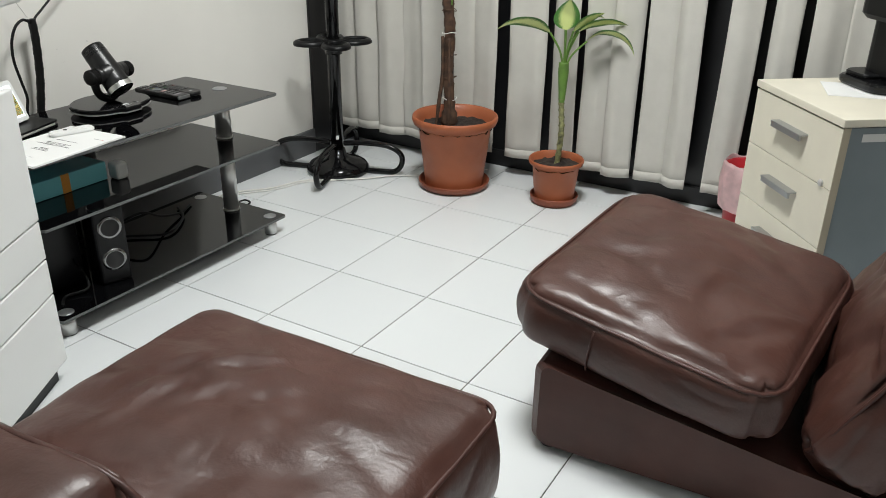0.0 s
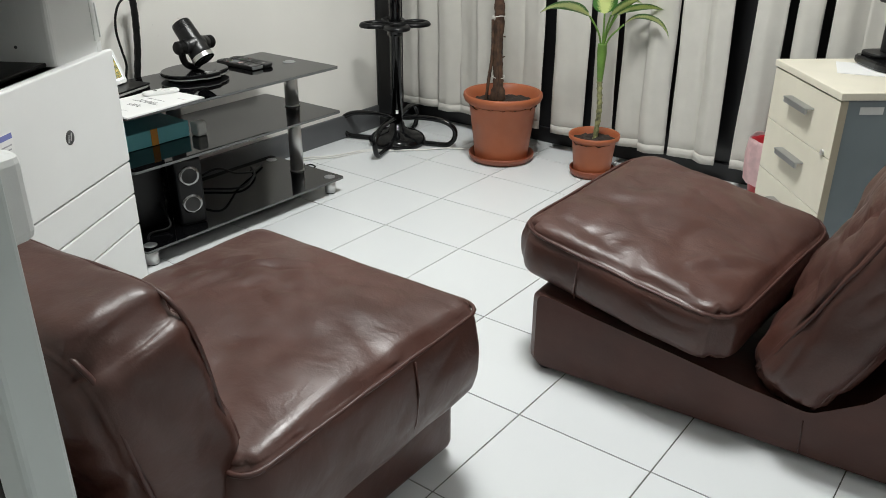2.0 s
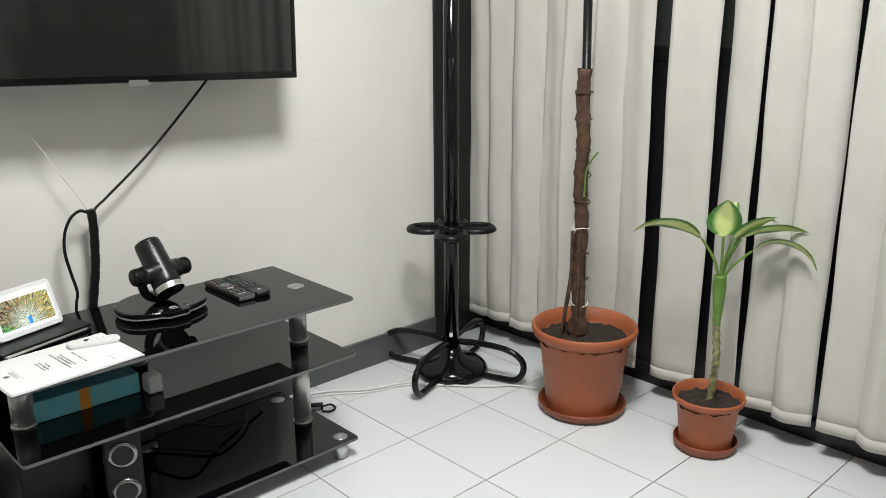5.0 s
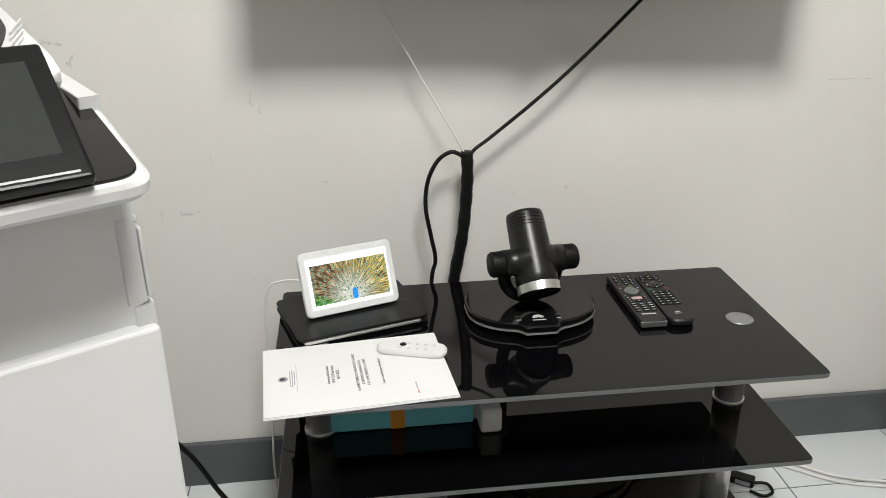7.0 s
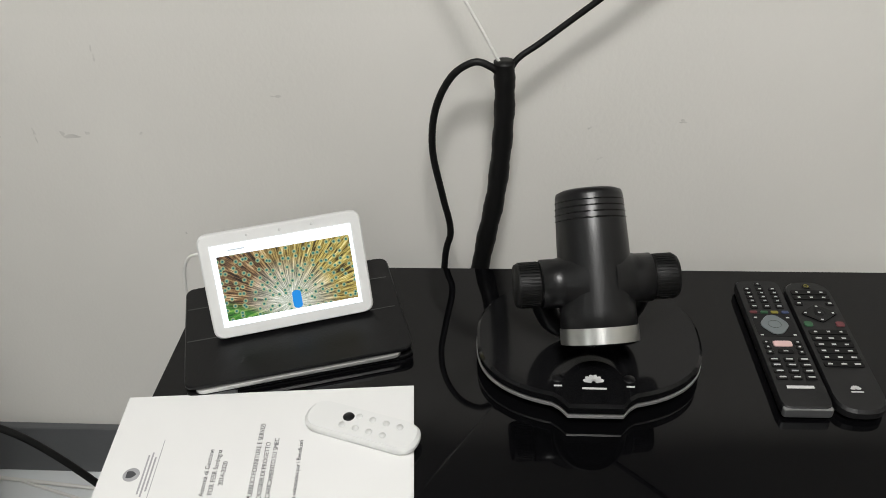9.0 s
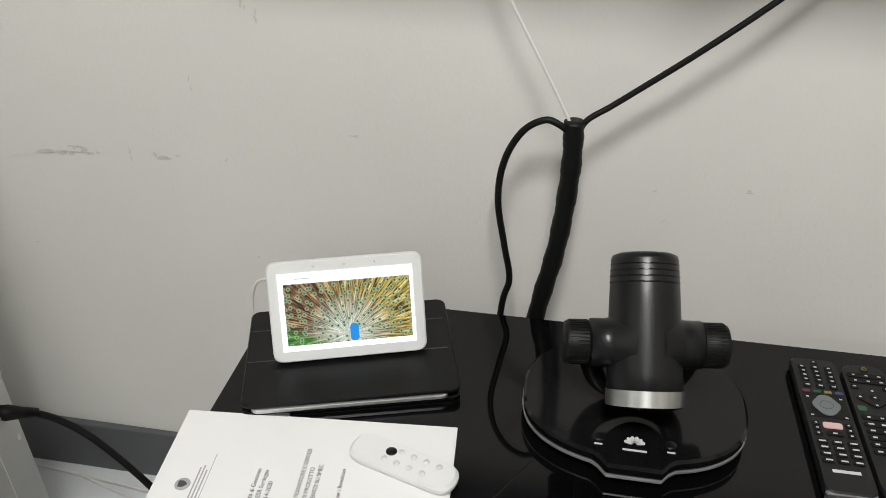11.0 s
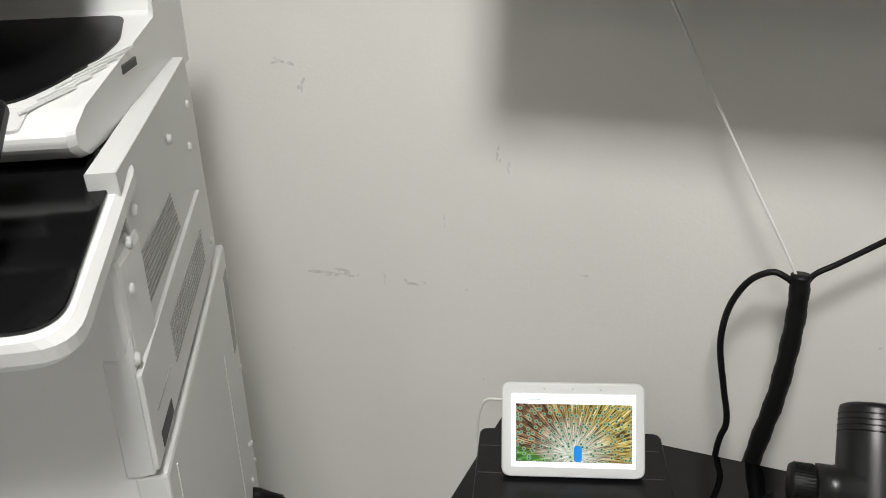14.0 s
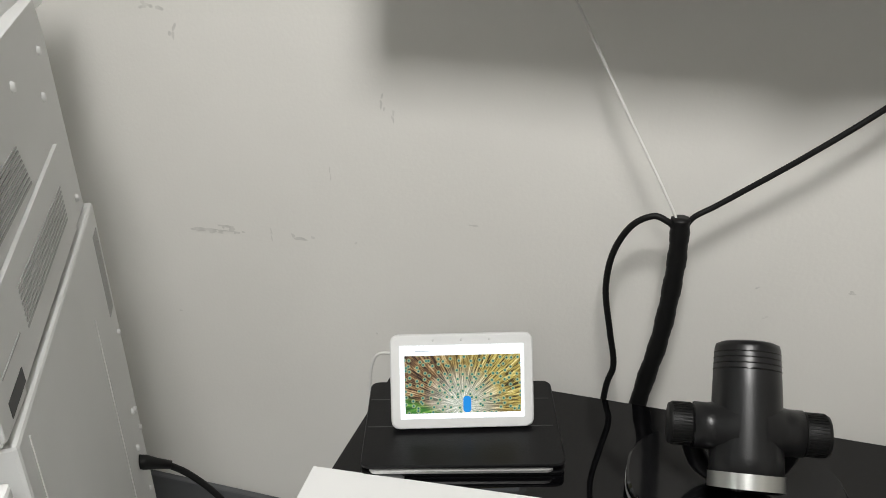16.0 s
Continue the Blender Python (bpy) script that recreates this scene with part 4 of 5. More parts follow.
for tx, yy, size, xx in (("Autorità di Gestione", -0.0475, 0.0066, 0.001), ("POR FESR Sardegna", -0.0395, 0.0066, 0.001), ("2014-2020", -0.0315, 0.0066, 0.003),
                         ("LAVORI PUBBLICI FORNITURE E SERVIZI", -0.002, 0.0066, 0.001), ("IL DOSSIER DI PROGETTO", 0.0065, 0.0064, 0.004), ("E IL CARICAMENTO SU SMEC", 0.0145, 0.0064, 0.004),
                         ("Nota orientativa per i Beneficiari", 0.0385, 0.0060, 0.006)):
    writing(tx, size, M_INK, docs, pose(xx, yy, 0.0043, 0, 0, 180))
crest = part("crest", lathe([(0, 0.0003), (0.0075, 0.0003), (0.008, 0)], 20), M_INK_SOFT, docs)
crest.matrix_basis = pose(0.0, -0.119, 0.0041)
part("crest_shield", prism(rounded([(-0.004, -0.0045), (0.004, -0.0045), (0.004, 0.001), (0.0, 0.0052), (-0.004, 0.001)], 0.0012, 2), 0.0003, 0.0005), M_INK, crest)
for k, (yy, half) in enumerate(((-0.1085, 0.023), (-0.1050, 0.026), (-0.1015, 0.020), (-0.0975, 0.042))):
    part("ink_bar", box(-half, half, yy, yy + (0.0016 if k < 3 else 0.0006), 0.004, 0.0043), M_INK_SOFT, docs)
part("ink_bar", box(0.052, 0.072, 0.0865, 0.0885, 0.004, 0.0043), M_INK_SOFT, docs)
part("ink_bar", box(0.074, 0.086, 0.0865, 0.0888, 0.004, 0.0043), material("faded_red_ink", (0.55, 0.25, 0.24), 0.8), docs)
# white pointer remote
wr = thing("white_remote", pose(0.357, -0.520, STZ + 0.0052, 0, 0, 73), "small rounded white remote control lying on the documents", "remote control")
part("shell", prism(rounded(rect(-0.060, 0.060, -0.0185, 0.0185), 0.0185, 8), 0, 0.011, 0.0035), M_WHITE_P, wr)
part("dial", lathe([(0, 0.0118), (0.0052, 0.0118), (0.006, 0.0108)], 24), M_BLACK, wr).matrix_basis = pose(-0.016, 0.004, 0)
for k in range(4):
    for j in (-1, 1):
        part("button", lathe([(0, 0.0118), (0.0032, 0.0118), (0.0036, 0.0108)], 16), M_WHITE_G, wr).matrix_basis = pose(-0.018 + 0.0145 * k + 0.012 * (j > 0), 0.0075 * j, 0)

# tablet in its folio
fol = thing("tablet_folio", pose(0.199, -0.620, STZ + 0.0005, 0, 0, 17), "black tablet lying in a folded black folio cover", "tablet")
part("back_cover", prism(rounded(rect(-0.085, 0.085, -0.122, 0.122), 0.012), 0, 0.005, 0.001), M_BLACK, fol)
part("tablet", prism(rounded(rect(-0.078, 0.0872, -0.112, 0.108), 0.01), 0.005, 0.0105, 0.001), M_CHROME, fol, "silver tablet edge")
part("front_cover", prism(rounded(rect(-0.085, 0.086, -0.122, 0.122), 0.012), 0.0115, 0.017, 0.0015), M_BLACK, fol)
for xx in (-0.045, 0.012):
    part("cover_crease", box(xx, xx + 0.0012, -0.119, 0.115, 0.0166, 0.0173), M_SPK, fol)

# smart display
sm = thing("smart_display", pose(0.198, -0.6195, 0.0, 0, 0, 18.5), "small white smart display showing a colourful picture", "smart display")
fm = Matrix.Translation((0.0, 0.0, 0.578)) @ Matrix.Rotation(math.radians(-22.5), 4, "Y") @ Matrix(((0, 0, 1, 0), (1, 0, 0, 0), (0, 1, 0, 0), (0, 0, 0, 1)))
shell = part("shell", prism(rounded(rect(-0.089, 0.089, -0.059, 0.059), 0.012, 6), -0.012, 0.0, 0.002), M_WHITE_P, sm)
shell.matrix_basis = fm
M_LIT = material("lit_white_screen", (0.02, 0.02, 0.02), 0.1, emit=(0.92, 0.97, 1.0), emit_strength=1.3)


def picture_material():
    """A glowing picture: fine rays out of its lower middle, strewn with small round spots."""
    m = material("lit_picture", (0.02, 0.02, 0.02), 0.1)
    nt = m.node_tree
    b = nt.nodes["Principled BSDF"]

    def node(kind, **values):
        n = nt.nodes.new(kind)
        for key_, v in values.items():
            n.inputs[key_.replace("_", " ")].default_value = v
        return n

    def maths(op, a, c):
        n = nt.nodes.new("ShaderNodeMath")
        n.operation = op
        for slot, v in ((0, a), (1, c)):
            if isinstance(v, (int, float)):
                n.inputs[slot].default_value = v
            else:
                nt.links.new(v, n.inputs[slot])
        return n.outputs[0]

    def ramp(fac, *stops):
        n = nt.nodes.new("ShaderNodeValToRGB")
        el = n.color_ramp.elements
        el[0].position, el[0].color = stops[0][0], (*stops[0][1], 1)
        el[1].position, el[1].color = stops[-1][0], (*stops[-1][1], 1)
        for p, c in stops[1:-1]:
            el.new(p).color = (*c, 1)
        nt.links.new(fac, n.inputs["Fac"])
        return n.outputs["Color"]

    def blend(fac, a, c, mode="MIX"):
        n = nt.nodes.new("ShaderNodeMix")
        n.data_type, n.blend_type = "RGBA", mode
        for slot, v in ((0, fac), (6, a), (7, c)):
            if isinstance(v, (int, float)):
                n.inputs[slot].default_value = v
            elif isinstance(v, tuple):
                n.inputs[slot].default_value = (*v, 1)
            else:
                nt.links.new(v, n.inputs[slot])
        return n.outputs[2]

    def smooth(v, lo, hi):
        n = node("ShaderNodeMapRange", From_Min=lo, From_Max=hi)
        nt.links.new(v, n.inputs["Value"])
        return n.outputs["Result"]

    co = nt.nodes.new("ShaderNodeTexCoord")
    sep = nt.nodes.new("ShaderNodeSeparateXYZ")
    nt.links.new(co.outputs["Object"], sep.inputs[0])
    px, py = sep.outputs["X"], sep.outputs["Y"]
    up = maths("ADD", py, 0.030)
    turn = maths("ARCTAN2", up, px)
    far = maths("SQRT", maths("ADD", maths("MULTIPLY", px, px), maths("MULTIPLY", up, up)), 0)
    polar = nt.nodes.new("ShaderNodeCombineXYZ")
    nt.links.new(maths("MULTIPLY", turn, 26.0), polar.inputs[0])
    nt.links.new(maths("MULTIPLY", far, 38.0), polar.inputs[1])
    rays = node("ShaderNodeTexNoise", Scale=1.0, Detail=5.0, Roughness=0.65)
    nt.links.new(polar.outputs[0], rays.inputs["Vector"])
    fac = rays.outputs["Fac"]
    brown = ramp(fac, (0.40, (0.018, 0.010, 0.006)), (0.50, (0.14, 0.075, 0.035)), (0.59, (0.40, 0.25, 0.11)), (0.72, (0.90, 0.80, 0.55)))
    gold = ramp(fac, (0.39, (0.04, 0.03, 0.010)), (0.49, (0.34, 0.26, 0.06)), (0.58, (0.68, 0.56, 0.16)), (0.71, (1.0, 0.95, 0.62)))
    base = blend(smooth(maths("ADD", px, maths("MULTIPLY", py, 0.7)), -0.02, 0.055), brown, gold)
    pale = ramp(fac, (0.36, (0.10, 0.14, 0.10)), (0.50, (0.55, 0.60, 0.50)), (0.62, (1.0, 1.0, 0.92)))
    base = blend(smooth(far, 0.052, 0.012), base, pale)
    leafy = ramp(fac, (0.36, (0.01, 0.05, 0.01)), (0.52, (0.05, 0.24, 0.03)), (0.68, (0.30, 0.55, 0.10)))
    base = blend(smooth(maths("ADD", px, maths("MULTIPLY", py, 2.2)), -0.100, -0.122), base, leafy)
    cells = node("ShaderNodeTexVoronoi", Scale=120.0, Randomness=0.85)
    cells.voronoi_dimensions = "2D"
    nt.links.new(co.outputs["Object"], cells.inputs["Vector"])
    dist = cells.outputs["Distance"]
    base = blend(maths("MULTIPLY", smooth(dist, 0.36, 0.24), 0.6), base, (0.46, 0.50, 0.26))
    base = blend(maths("MULTIPLY", smooth(dist, 0.21, 0.14), 0.9), base, (0.03, 0.24, 0.19))
    base = blend(smooth(dist, 0.09, 0.05), base, (0.005, 0.03, 0.06))
    nt.links.new(base, b.inputs["Emission Color"])
    b.inputs["Emission Strength"].default_value = 1.0
    return m


part("screen", prism(rect(-0.077, 0.077, -0.046, 0.046), 0.0, 0.0008), M_LIT, shell)
part("picture", prism(rect(-0.071, 0.073, -0.039, 0.0335), 0.0008, 0.0014), picture_material(), shell, "colourful glowing picture")
part("blue_patch", prism(rounded(rect(0.001, 0.011, -0.0385, -0.018), 0.0045, 4), 0.0014, 0.0016), material("lit_blue", (0.02, 0.02, 0.02), 0.1, emit=(0.01, 0.30, 0.85), emit_strength=0.9), shell)
part("ink_bar", box(-0.058, -0.040, 0.0385, 0.0398, 0.0008, 0.0010), material("lit_grey_line", (0.02, 0.02, 0.02), 0.1, emit=(0.62, 0.68, 0.72), emit_strength=0.9), shell)
for xx in (-0.035, 0.0, 0.035):
    part("sensor", lathe([(0, 0.0004), (0.0016, 0.0004), (0.0018, 0)], 12), M_WHITE_G, shell).matrix_basis = pose(xx, 0.0525, 0)
ft = prism(rounded(rect(-0.095, 0.005, -0.062, 0.062), 0.04), 0.0, 0.05, 0.01)
for v in ft.verts:
    if v.co.z > 0.03:
        v.co.x = v.co.x * 0.45 - 0.012
    v.co.z += STZ + 0.0185
part("foot", ft, material("grey_fabric", (0.30, 0.31, 0.31), 0.9, vary=0.15, scale=200, bump=0.4, bump_scale=500), sm, "grey fabric covered foot")

# conference camera
vc = thing("conference_camera", pose(0.251, -0.291, STZ, 0, 0, 0), "black conference video camera with side barrels on a flat base", "video camera")
base = []
for k in range(96):
    a = 2 * math.pi * (k + 0.5) / 96
    c = math.cos(a)
    x, y = (0.101 * c ** 0.70 if c > 0 else 0.098 * c) - 0.024, 0.119 * math.sin(a)
    if x > 0 and abs(y) < 0.029:
        x = 0.088
    elif x > 0 and abs(y) < 0.038:
        x = 0.088 - (abs(y) - 0.029) / 0.009 * 0.016
    base.append((x, y))
part("base_plate", prism(base, 0.0145, 0.028, 0.003), M_BLACK_GLOSS, vc)
part("base_trim", prism([(1.004 * a, 1.004 * b) for a, b in base], 0.0115, 0.0145), M_CHROME, vc, "thin silver trim line")
part("base_foot", prism(rounded(rect(-0.085, 0.04, -0.08, 0.08), 0.03), 0.0, 0.0120), M_BLACK, vc)
lg = bmesh.new()
for k in range(6):
    a = math.radians(18 + 144 * k / 5)
    petal = prism(rounded([(0.002, -0.0012), (0.0095, -0.0022), (0.0115, 0), (0.0095, 0.0022), (0.002, 0.0012)], 0.001, 2), 0, 0.0006)
    merge(lg, moved(petal, Matrix.Rotation(a, 4, "Z")))
part("logo", lg, M_KEY, vc, "pale fan shaped maker's mark").matrix_basis = pose(0.056, 0, 0.0282, 0, 0, 90)
part("ink_bar", box(0.063, 0.0655, -0.012, 0.012, 0.0282, 0.0286), M_KEY, vc)
for s in (-1, 1):
    part("ink_bar", box(0.060, 0.062, s * 0.036 - 0.004, s * 0.036 + 0.004, 0.0282, 0.0286), M_KEY, vc)
    part("touch_key", lathe([(0, 0.0006), (0.0055, 0.0006), (0.006, 0)], 20), M_BLACK, vc).matrix_basis = pose(0.050, s * 0.036, 0.0280)
part("yoke", tube(spline([(-0.01, -0.046, 0.115), (-0.012, -0.05, 0.085), (-0.012, -0.036, 0.055), (-0.012, 0, 0.04), (-0.012, 0.036, 0.055), (-0.012, 0.05, 0.085), (-0.01, 0.046, 0.115)], 7), 0.012, 10), M_BLACK, vc).matrix_basis = pose(0, 0, -0.002, 0, 0, 7.5)
PAN = pose(0.0, 0, 0.1145, 0, 0, 7.5)
M_CAM = material("camera_shell", (0.007, 0.007, 0.0075), 0.33, spec=0.40, vary=0.1, bump=0.05, bump_scale=500)
HP = PAN @ pose(0, 0, 0, 0, -39, 0)
hd = part("head", lathe([(0, 0.091), (0.027, 0.091), (0.0325, 0.0885), (0.0338, 0.084), (0.0356, 0.04), (0.0376, -0.03), (0.0382, -0.060), (0, -0.060)], 48), M_CAM, vc)
hd.matrix_basis = HP
for k in range(4):
    part("groove", lathe([(0.0330 + 0.0003 * k, 0.0805 - 0.006 * k), (0.0348 + 0.0003 * k, 0.079 - 0.006 * k), (0.0332 + 0.0003 * k, 0.0775 - 0.006 * k)], 40), M_BLACK_GLOSS, hd)
M_RING = material("lens_chrome", (0.70, 0.70, 0.68), 0.30, 1.0, vary=0.05)
part("chrome_ring", lathe([(0.0389, -0.0455), (0.0389, -0.0613)], 56), M_RING, hd, "chrome lens ring")
part("lens", lathe([(0.0384, -0.0615), (0.0340, -0.0640), (0.0325, -0.0600), (0.024, -0.058), (0.012, -0.060), (0, -0.062)], 40), M_BLACK_GLOSS, hd)
for s in (-1, 1):
    part("side_barrel", lathe([(0.036, 0.014), (0.031, 0.027), (0.0262, 0.034), (0.0245, 0.040), (0.0245, 0.055), (0, 0.055)], 36), M_CAM, vc).matrix_basis = PAN @ pose(0, 0, 0, -90 * s, 0, 0)
    kn = bmesh.new()
    for k in range(40):
        a = 2 * math.pi * k / 40
        merge(kn, moved(box(-0.0009, 0.0009, 0.0215, 0.0230, 0.058, 0.077), Matrix.Rotation(a, 4, "Z") @ Matrix.Rotation(0.0, 4, "Y")))
    cap = part("side_cap", lathe([(0.0212, 0.056), (0.0222, 0.057), (0.0222, 0.078), (0.0205, 0.081), (0, 0.081)], 40), M_RUBBER, vc)
    cap.matrix_basis = PAN @ pose(0, 0, 0, -90 * s, 0, 0)
    tagged(part("knurling", kn, M_RUBBER, cap), kind="stuff")
    part("cap_ring", lathe([(0.0225, 0.050), (0.0238, 0.051), (0.0238, 0.055), (0.0225, 0.056)], 40), M_BLACK_GLOSS, cap)

# two remote controls
M_REMOTE = material("charcoal_plastic", (0.010, 0.010, 0.0105), 0.42, spec=0.35, vary=0.08, bump=0.05, bump_scale=400)
M_PALE_PINK = material("pale_pink", (0.62, 0.42, 0.40), 0.5)
M_PAD = material("grey_pad", (0.13, 0.15, 0.155), 0.4, vary=0.05)
KEY_COLOURS = {"red": material("red_key", (0.13, 0.03, 0.035), 0.5), "green": material("green_key", (0.025, 0.09, 0.04), 0.5),
               "yellow": material("yellow_key", (0.22, 0.19, 0.03), 0.5), "blue": material("blue_key", (0.04, 0.06, 0.13), 0.5)}


def remote(x, y, rz, ln, wd, label, round_end):
    t = thing("remote_control", pose(x, y, STZ - 0.0038, 0, 0, rz), label, "remote control", "black remote controls")
    part("underside", prism(rounded(rect(-ln / 2 + 0.012, ln / 2 - 0.012, -wd / 2 + 0.006, wd / 2 - 0.006), 0.008, 4), 0.0040, 0.0075, 0.001), M_BLACK, t)
    part("shell", prism(rounded(rect(-ln / 2, ln / 2, -wd / 2, wd / 2), round_end, 7), 0.006, 0.0190, 0.003), M_REMOTE, t)
    return t


def key(t, ln, f, y, a, b, mat=None, mark=0.0, seed=0):
    """A key at the fraction f of the remote's length, a by b in half sizes, with a printed mark."""
    x = (f - 0.5) * ln
    k = part("button", prism(rounded(rect(x - a, x + a, y - b, y + b), min(a, b) * 0.6, 2), 0.0186, 0.0204, 0.0004), mat or M_RUBBER, t)
    if mark:
        sh = 0.25 * mark * math.sin(7.0 * seed)
        part("button_mark", box(x - 0.0009, x + 0.0009, y - mark + sh, y + mark + sh, 0.0204, 0.0207), M_KEY, k)
    return k


LA = 0.206
ra = remote(0.221, -0.083, 0.5, LA, 0.050, "long black television remote with a grey centre pad", 0.010)
key(ra, LA, 0.045, 0.0, 0.0028, 0.0042, M_BLACK, 0.001)
for n, f in enumerate((0.090, 0.126, 0.161, 0.196, 0.242)):
    for c in (-1, 0, 1):
        key(ra, LA, f, c * 0.0142, 0.0026 if n < 4 else 0.0036, 0.0046, None, 0.0016 if n < 4 else 0.0022, n + c)
for n, name in enumerate(("red", "green", "yellow", "blue")):
    key(ra, LA, 0.290, -0.0172 + 0.0115 * n, 0.0019, 0.0040, KEY_COLOURS[name])
part("pad_plate", prism(rounded(rect(-0.040, -0.003, -0.0215, 0.0215), 0.007, 4), 0.0188, 0.0194), M_BLACK, ra)
pad = part("centre_pad", prism(rounded([(-0.0375, -0.005), (-0.0375, 0.005), (-0.0215, 0.0172), (-0.0055, 0.005), (-0.0055, -0.005), (-0.0215, -0.0172)], 0.008, 5), 0.0193, 0.0208, 0.0005), M_PAD, ra)
part("pad_ring", tube([Vector((-0.0215 + 0.0062 * math.cos(a), 0.0070 * math.sin(a), 0.0208)) for a in (2 * math.pi * i / 24 for i in range(24))], 0.0003, 5, closed=True), M_SPK, pad)
for f, c in ((0.335, -1), (0.335, 1), (0.475, -1), (0.475, 1)):
    xm = (f - 0.5) * LA
    part("button_mark", box(xm - 0.001, xm + 0.001, c * 0.0175 - 0.0016, c * 0.0175 + 0.0016, 0.0193, 0.0196), M_KEY, ra)
key(ra, LA, 0.545, 0.0, 0.0042, 0.0100, M_PALE_PINK)
for f in (0.535, 0.572, 0.610):
    for c in (-1, 1):
        key(ra, LA, f, c * 0.0165, 0.0030, 0.0042, None, 0.0012, f)
key(ra, LA, 0.603, 0.0, 0.0030, 0.0082, None, 0.0024)
for n, f in enumerate((0.664, 0.705, 0.748, 0.792)):
    for c in (-1, 0, 1):
        key(ra, LA, f, c * 0.0148, 0.0031, 0.0058, None, 0.0034, n + c)
part("ink_bar", box(0.0715, 0.0755, -0.0135, 0.0135, 0.0190, 0.0193), M_KEY, ra)
part("end_cap", prism(rounded(rect(LA / 2 - 0.006, LA / 2 + 0.0008, -0.0245, 0.0245), 0.006, 4), 0.0075, 0.0175, 0.001), M_SATIN, ra, "shiny metallic end cap")

LB = 0.208
rb = remote(0.223, -0.029, 0.3, LB, 0.051, "black remote with rounded ends and a diamond centre pad", 0.0235)
key(rb, LB, 0.055, 0.0, 0.0036, 0.0044, M_BLACK)
part("power_ring", tube([Vector((-0.0925 + 0.0021 * math.cos(a), 0.0025 * math.sin(a), 0.0206)) for a in (2 * math.pi * i / 18 for i in range(18))], 0.0005, 5, closed=True), KEY_COLOURS["yellow"], rb)
for n, f in enumerate((0.110, 0.155, 0.440, 0.490, 0.537, 0.585, 0.633, 0.682)):
    xm = (f - 0.5) * LB
    bar = part("key_strip", prism(rounded(rect(xm - 0.0037, xm + 0.0037, -0.0205, 0.0205), 0.0022, 3), 0.0187, 0.0203, 0.0004), M_RUBBER, rb)
    for c in (-1, 0, 1):
        w = 0.0017 if n < 3 else 0.0030
        part("button_mark", box(xm - 0.0010, xm + 0.0010, c * 0.0135 - w, c * 0.0135 + w * (0.7 + 0.3 * math.sin(n + c)), 0.0203, 0.0206), M_KEY, bar)
for c in (-1, 1):
    key(rb, LB, 0.205, c * 0.0170, 0.0036, 0.0044, None, 0.0018)
dia = part("centre_pad", prism(rounded([(-0.0600, 0.0), (-0.0440, 0.0205), (-0.0280, 0.0), (-0.0440, -0.0205)], 0.004, 4), 0.0187, 0.0205, 0.0005), M_BLACK_GLOSS, rb)
part("ok_button", lathe([(0, 0.0212), (0.0052, 0.0212), (0.0058, 0.0204)], 24, centre=(-0.0440, 0, 0)), M_RUBBER, dia)
for dx, dy in ((-0.0115, 0), (0.0115, 0), (0, -0.0150), (0, 0.0150), (0, 0)):
    part("button_mark", box(-0.0440 + dx - 0.0009, -0.0440 + dx + 0.0009, dy - 0.0013, dy + 0.0013, 0.0212 if dx == dy == 0 else 0.0205, 0.0215 if dx == dy == 0 else 0.0208), M_KEY, dia)
key(rb, LB, 0.375, -0.0170, 0.0040, 0.0046, KEY_COLOURS["green"])
key(rb, LB, 0.375, 0.0170, 0.0040, 0.0046, KEY_COLOURS["red"])
fan = bmesh.new()
for k in range(6):
    petal = prism(rounded([(0.001, -0.0006), (0.0048, -0.0012), (0.0058, 0), (0.0048, 0.0012), (0.001, 0.0006)], 0.0005, 2), 0, 0.0004)
    merge(fan, moved(petal, Matrix.Rotation(math.radians(18 + 144 * k / 5), 4, "Z")))
part("logo", fan, M_KEY, rb, "pale fan shaped maker's mark").matrix_basis = pose(0.0735, 0, 0.0190, 0, 0, 90)
part("ink_bar", box(0.0760, 0.0775, -0.0060, 0.0060, 0.0190, 0.0193), M_KEY, rb)

# middle shelf: blue box, adapter
bx = thing("turquoise_box", pose(0.226, -0.538, 0.3325), "flat turquoise cardboard box closed with orange tape", "box")
part("carton", box(-0.12, 0.10, -0.129, 0.129, 0.0005, 0.055, 0.003), M_TURQ, bx)
part("tape", box(0.099, 0.1012, -0.022, 0.004, 0.001, 0.056), M_ORANGE, bx)
ad = thing("power_adapter", pose(0.342, -0.382, 0.332), "white plug-in power adapter", "adapter")
part("shell", box(-0.022, 0.022, -0.02, 0.02, 0.0005, 0.05, 0.008, 3), M_WHITE_P, ad)
# bottom shelf: loudspeaker
sp = thing("loudspeaker", pose(0.40, -0.50, 0.0665, 0, 0, -20), "grey two driver desktop loudspeaker on the bottom shelf", "loudspeaker")
part("cabinet", box(-0.07, 0.045, -0.045, 0.045, 0.0, 0.235, 0.01, 3), M_BLACK, sp)
for z in (0.175, 0.075):
    ring = part("driver_ring", lathe([(0.026, 0.004), (0.033, 0.004), (0.035, 0.0)], 36), material("dull_ring", (0.26, 0.26, 0.26), 0.25, 1.0), sp)
    ring.matrix_basis = Matrix(((0, 0, 1, 0.045), (1, 0, 0, 0), (0, 1, 0, z), (0, 0, 0, 1)))
    part("cone", lathe([(0, -0.006 + 0.009), (0.008, 0.0045), (0.024, 0.001), (0.028, 0.0035)], 32), M_CONE, ring)
sw = thing("subwoofer", pose(0.25, -0.64, 0.0665), "black boxy loudspeaker on the bottom shelf", "loudspeaker")
part("cabinet", box(-0.12, 0.10, -0.085, 0.085, 0.0, 0.22, 0.008, 3), M_BLACK, sw)

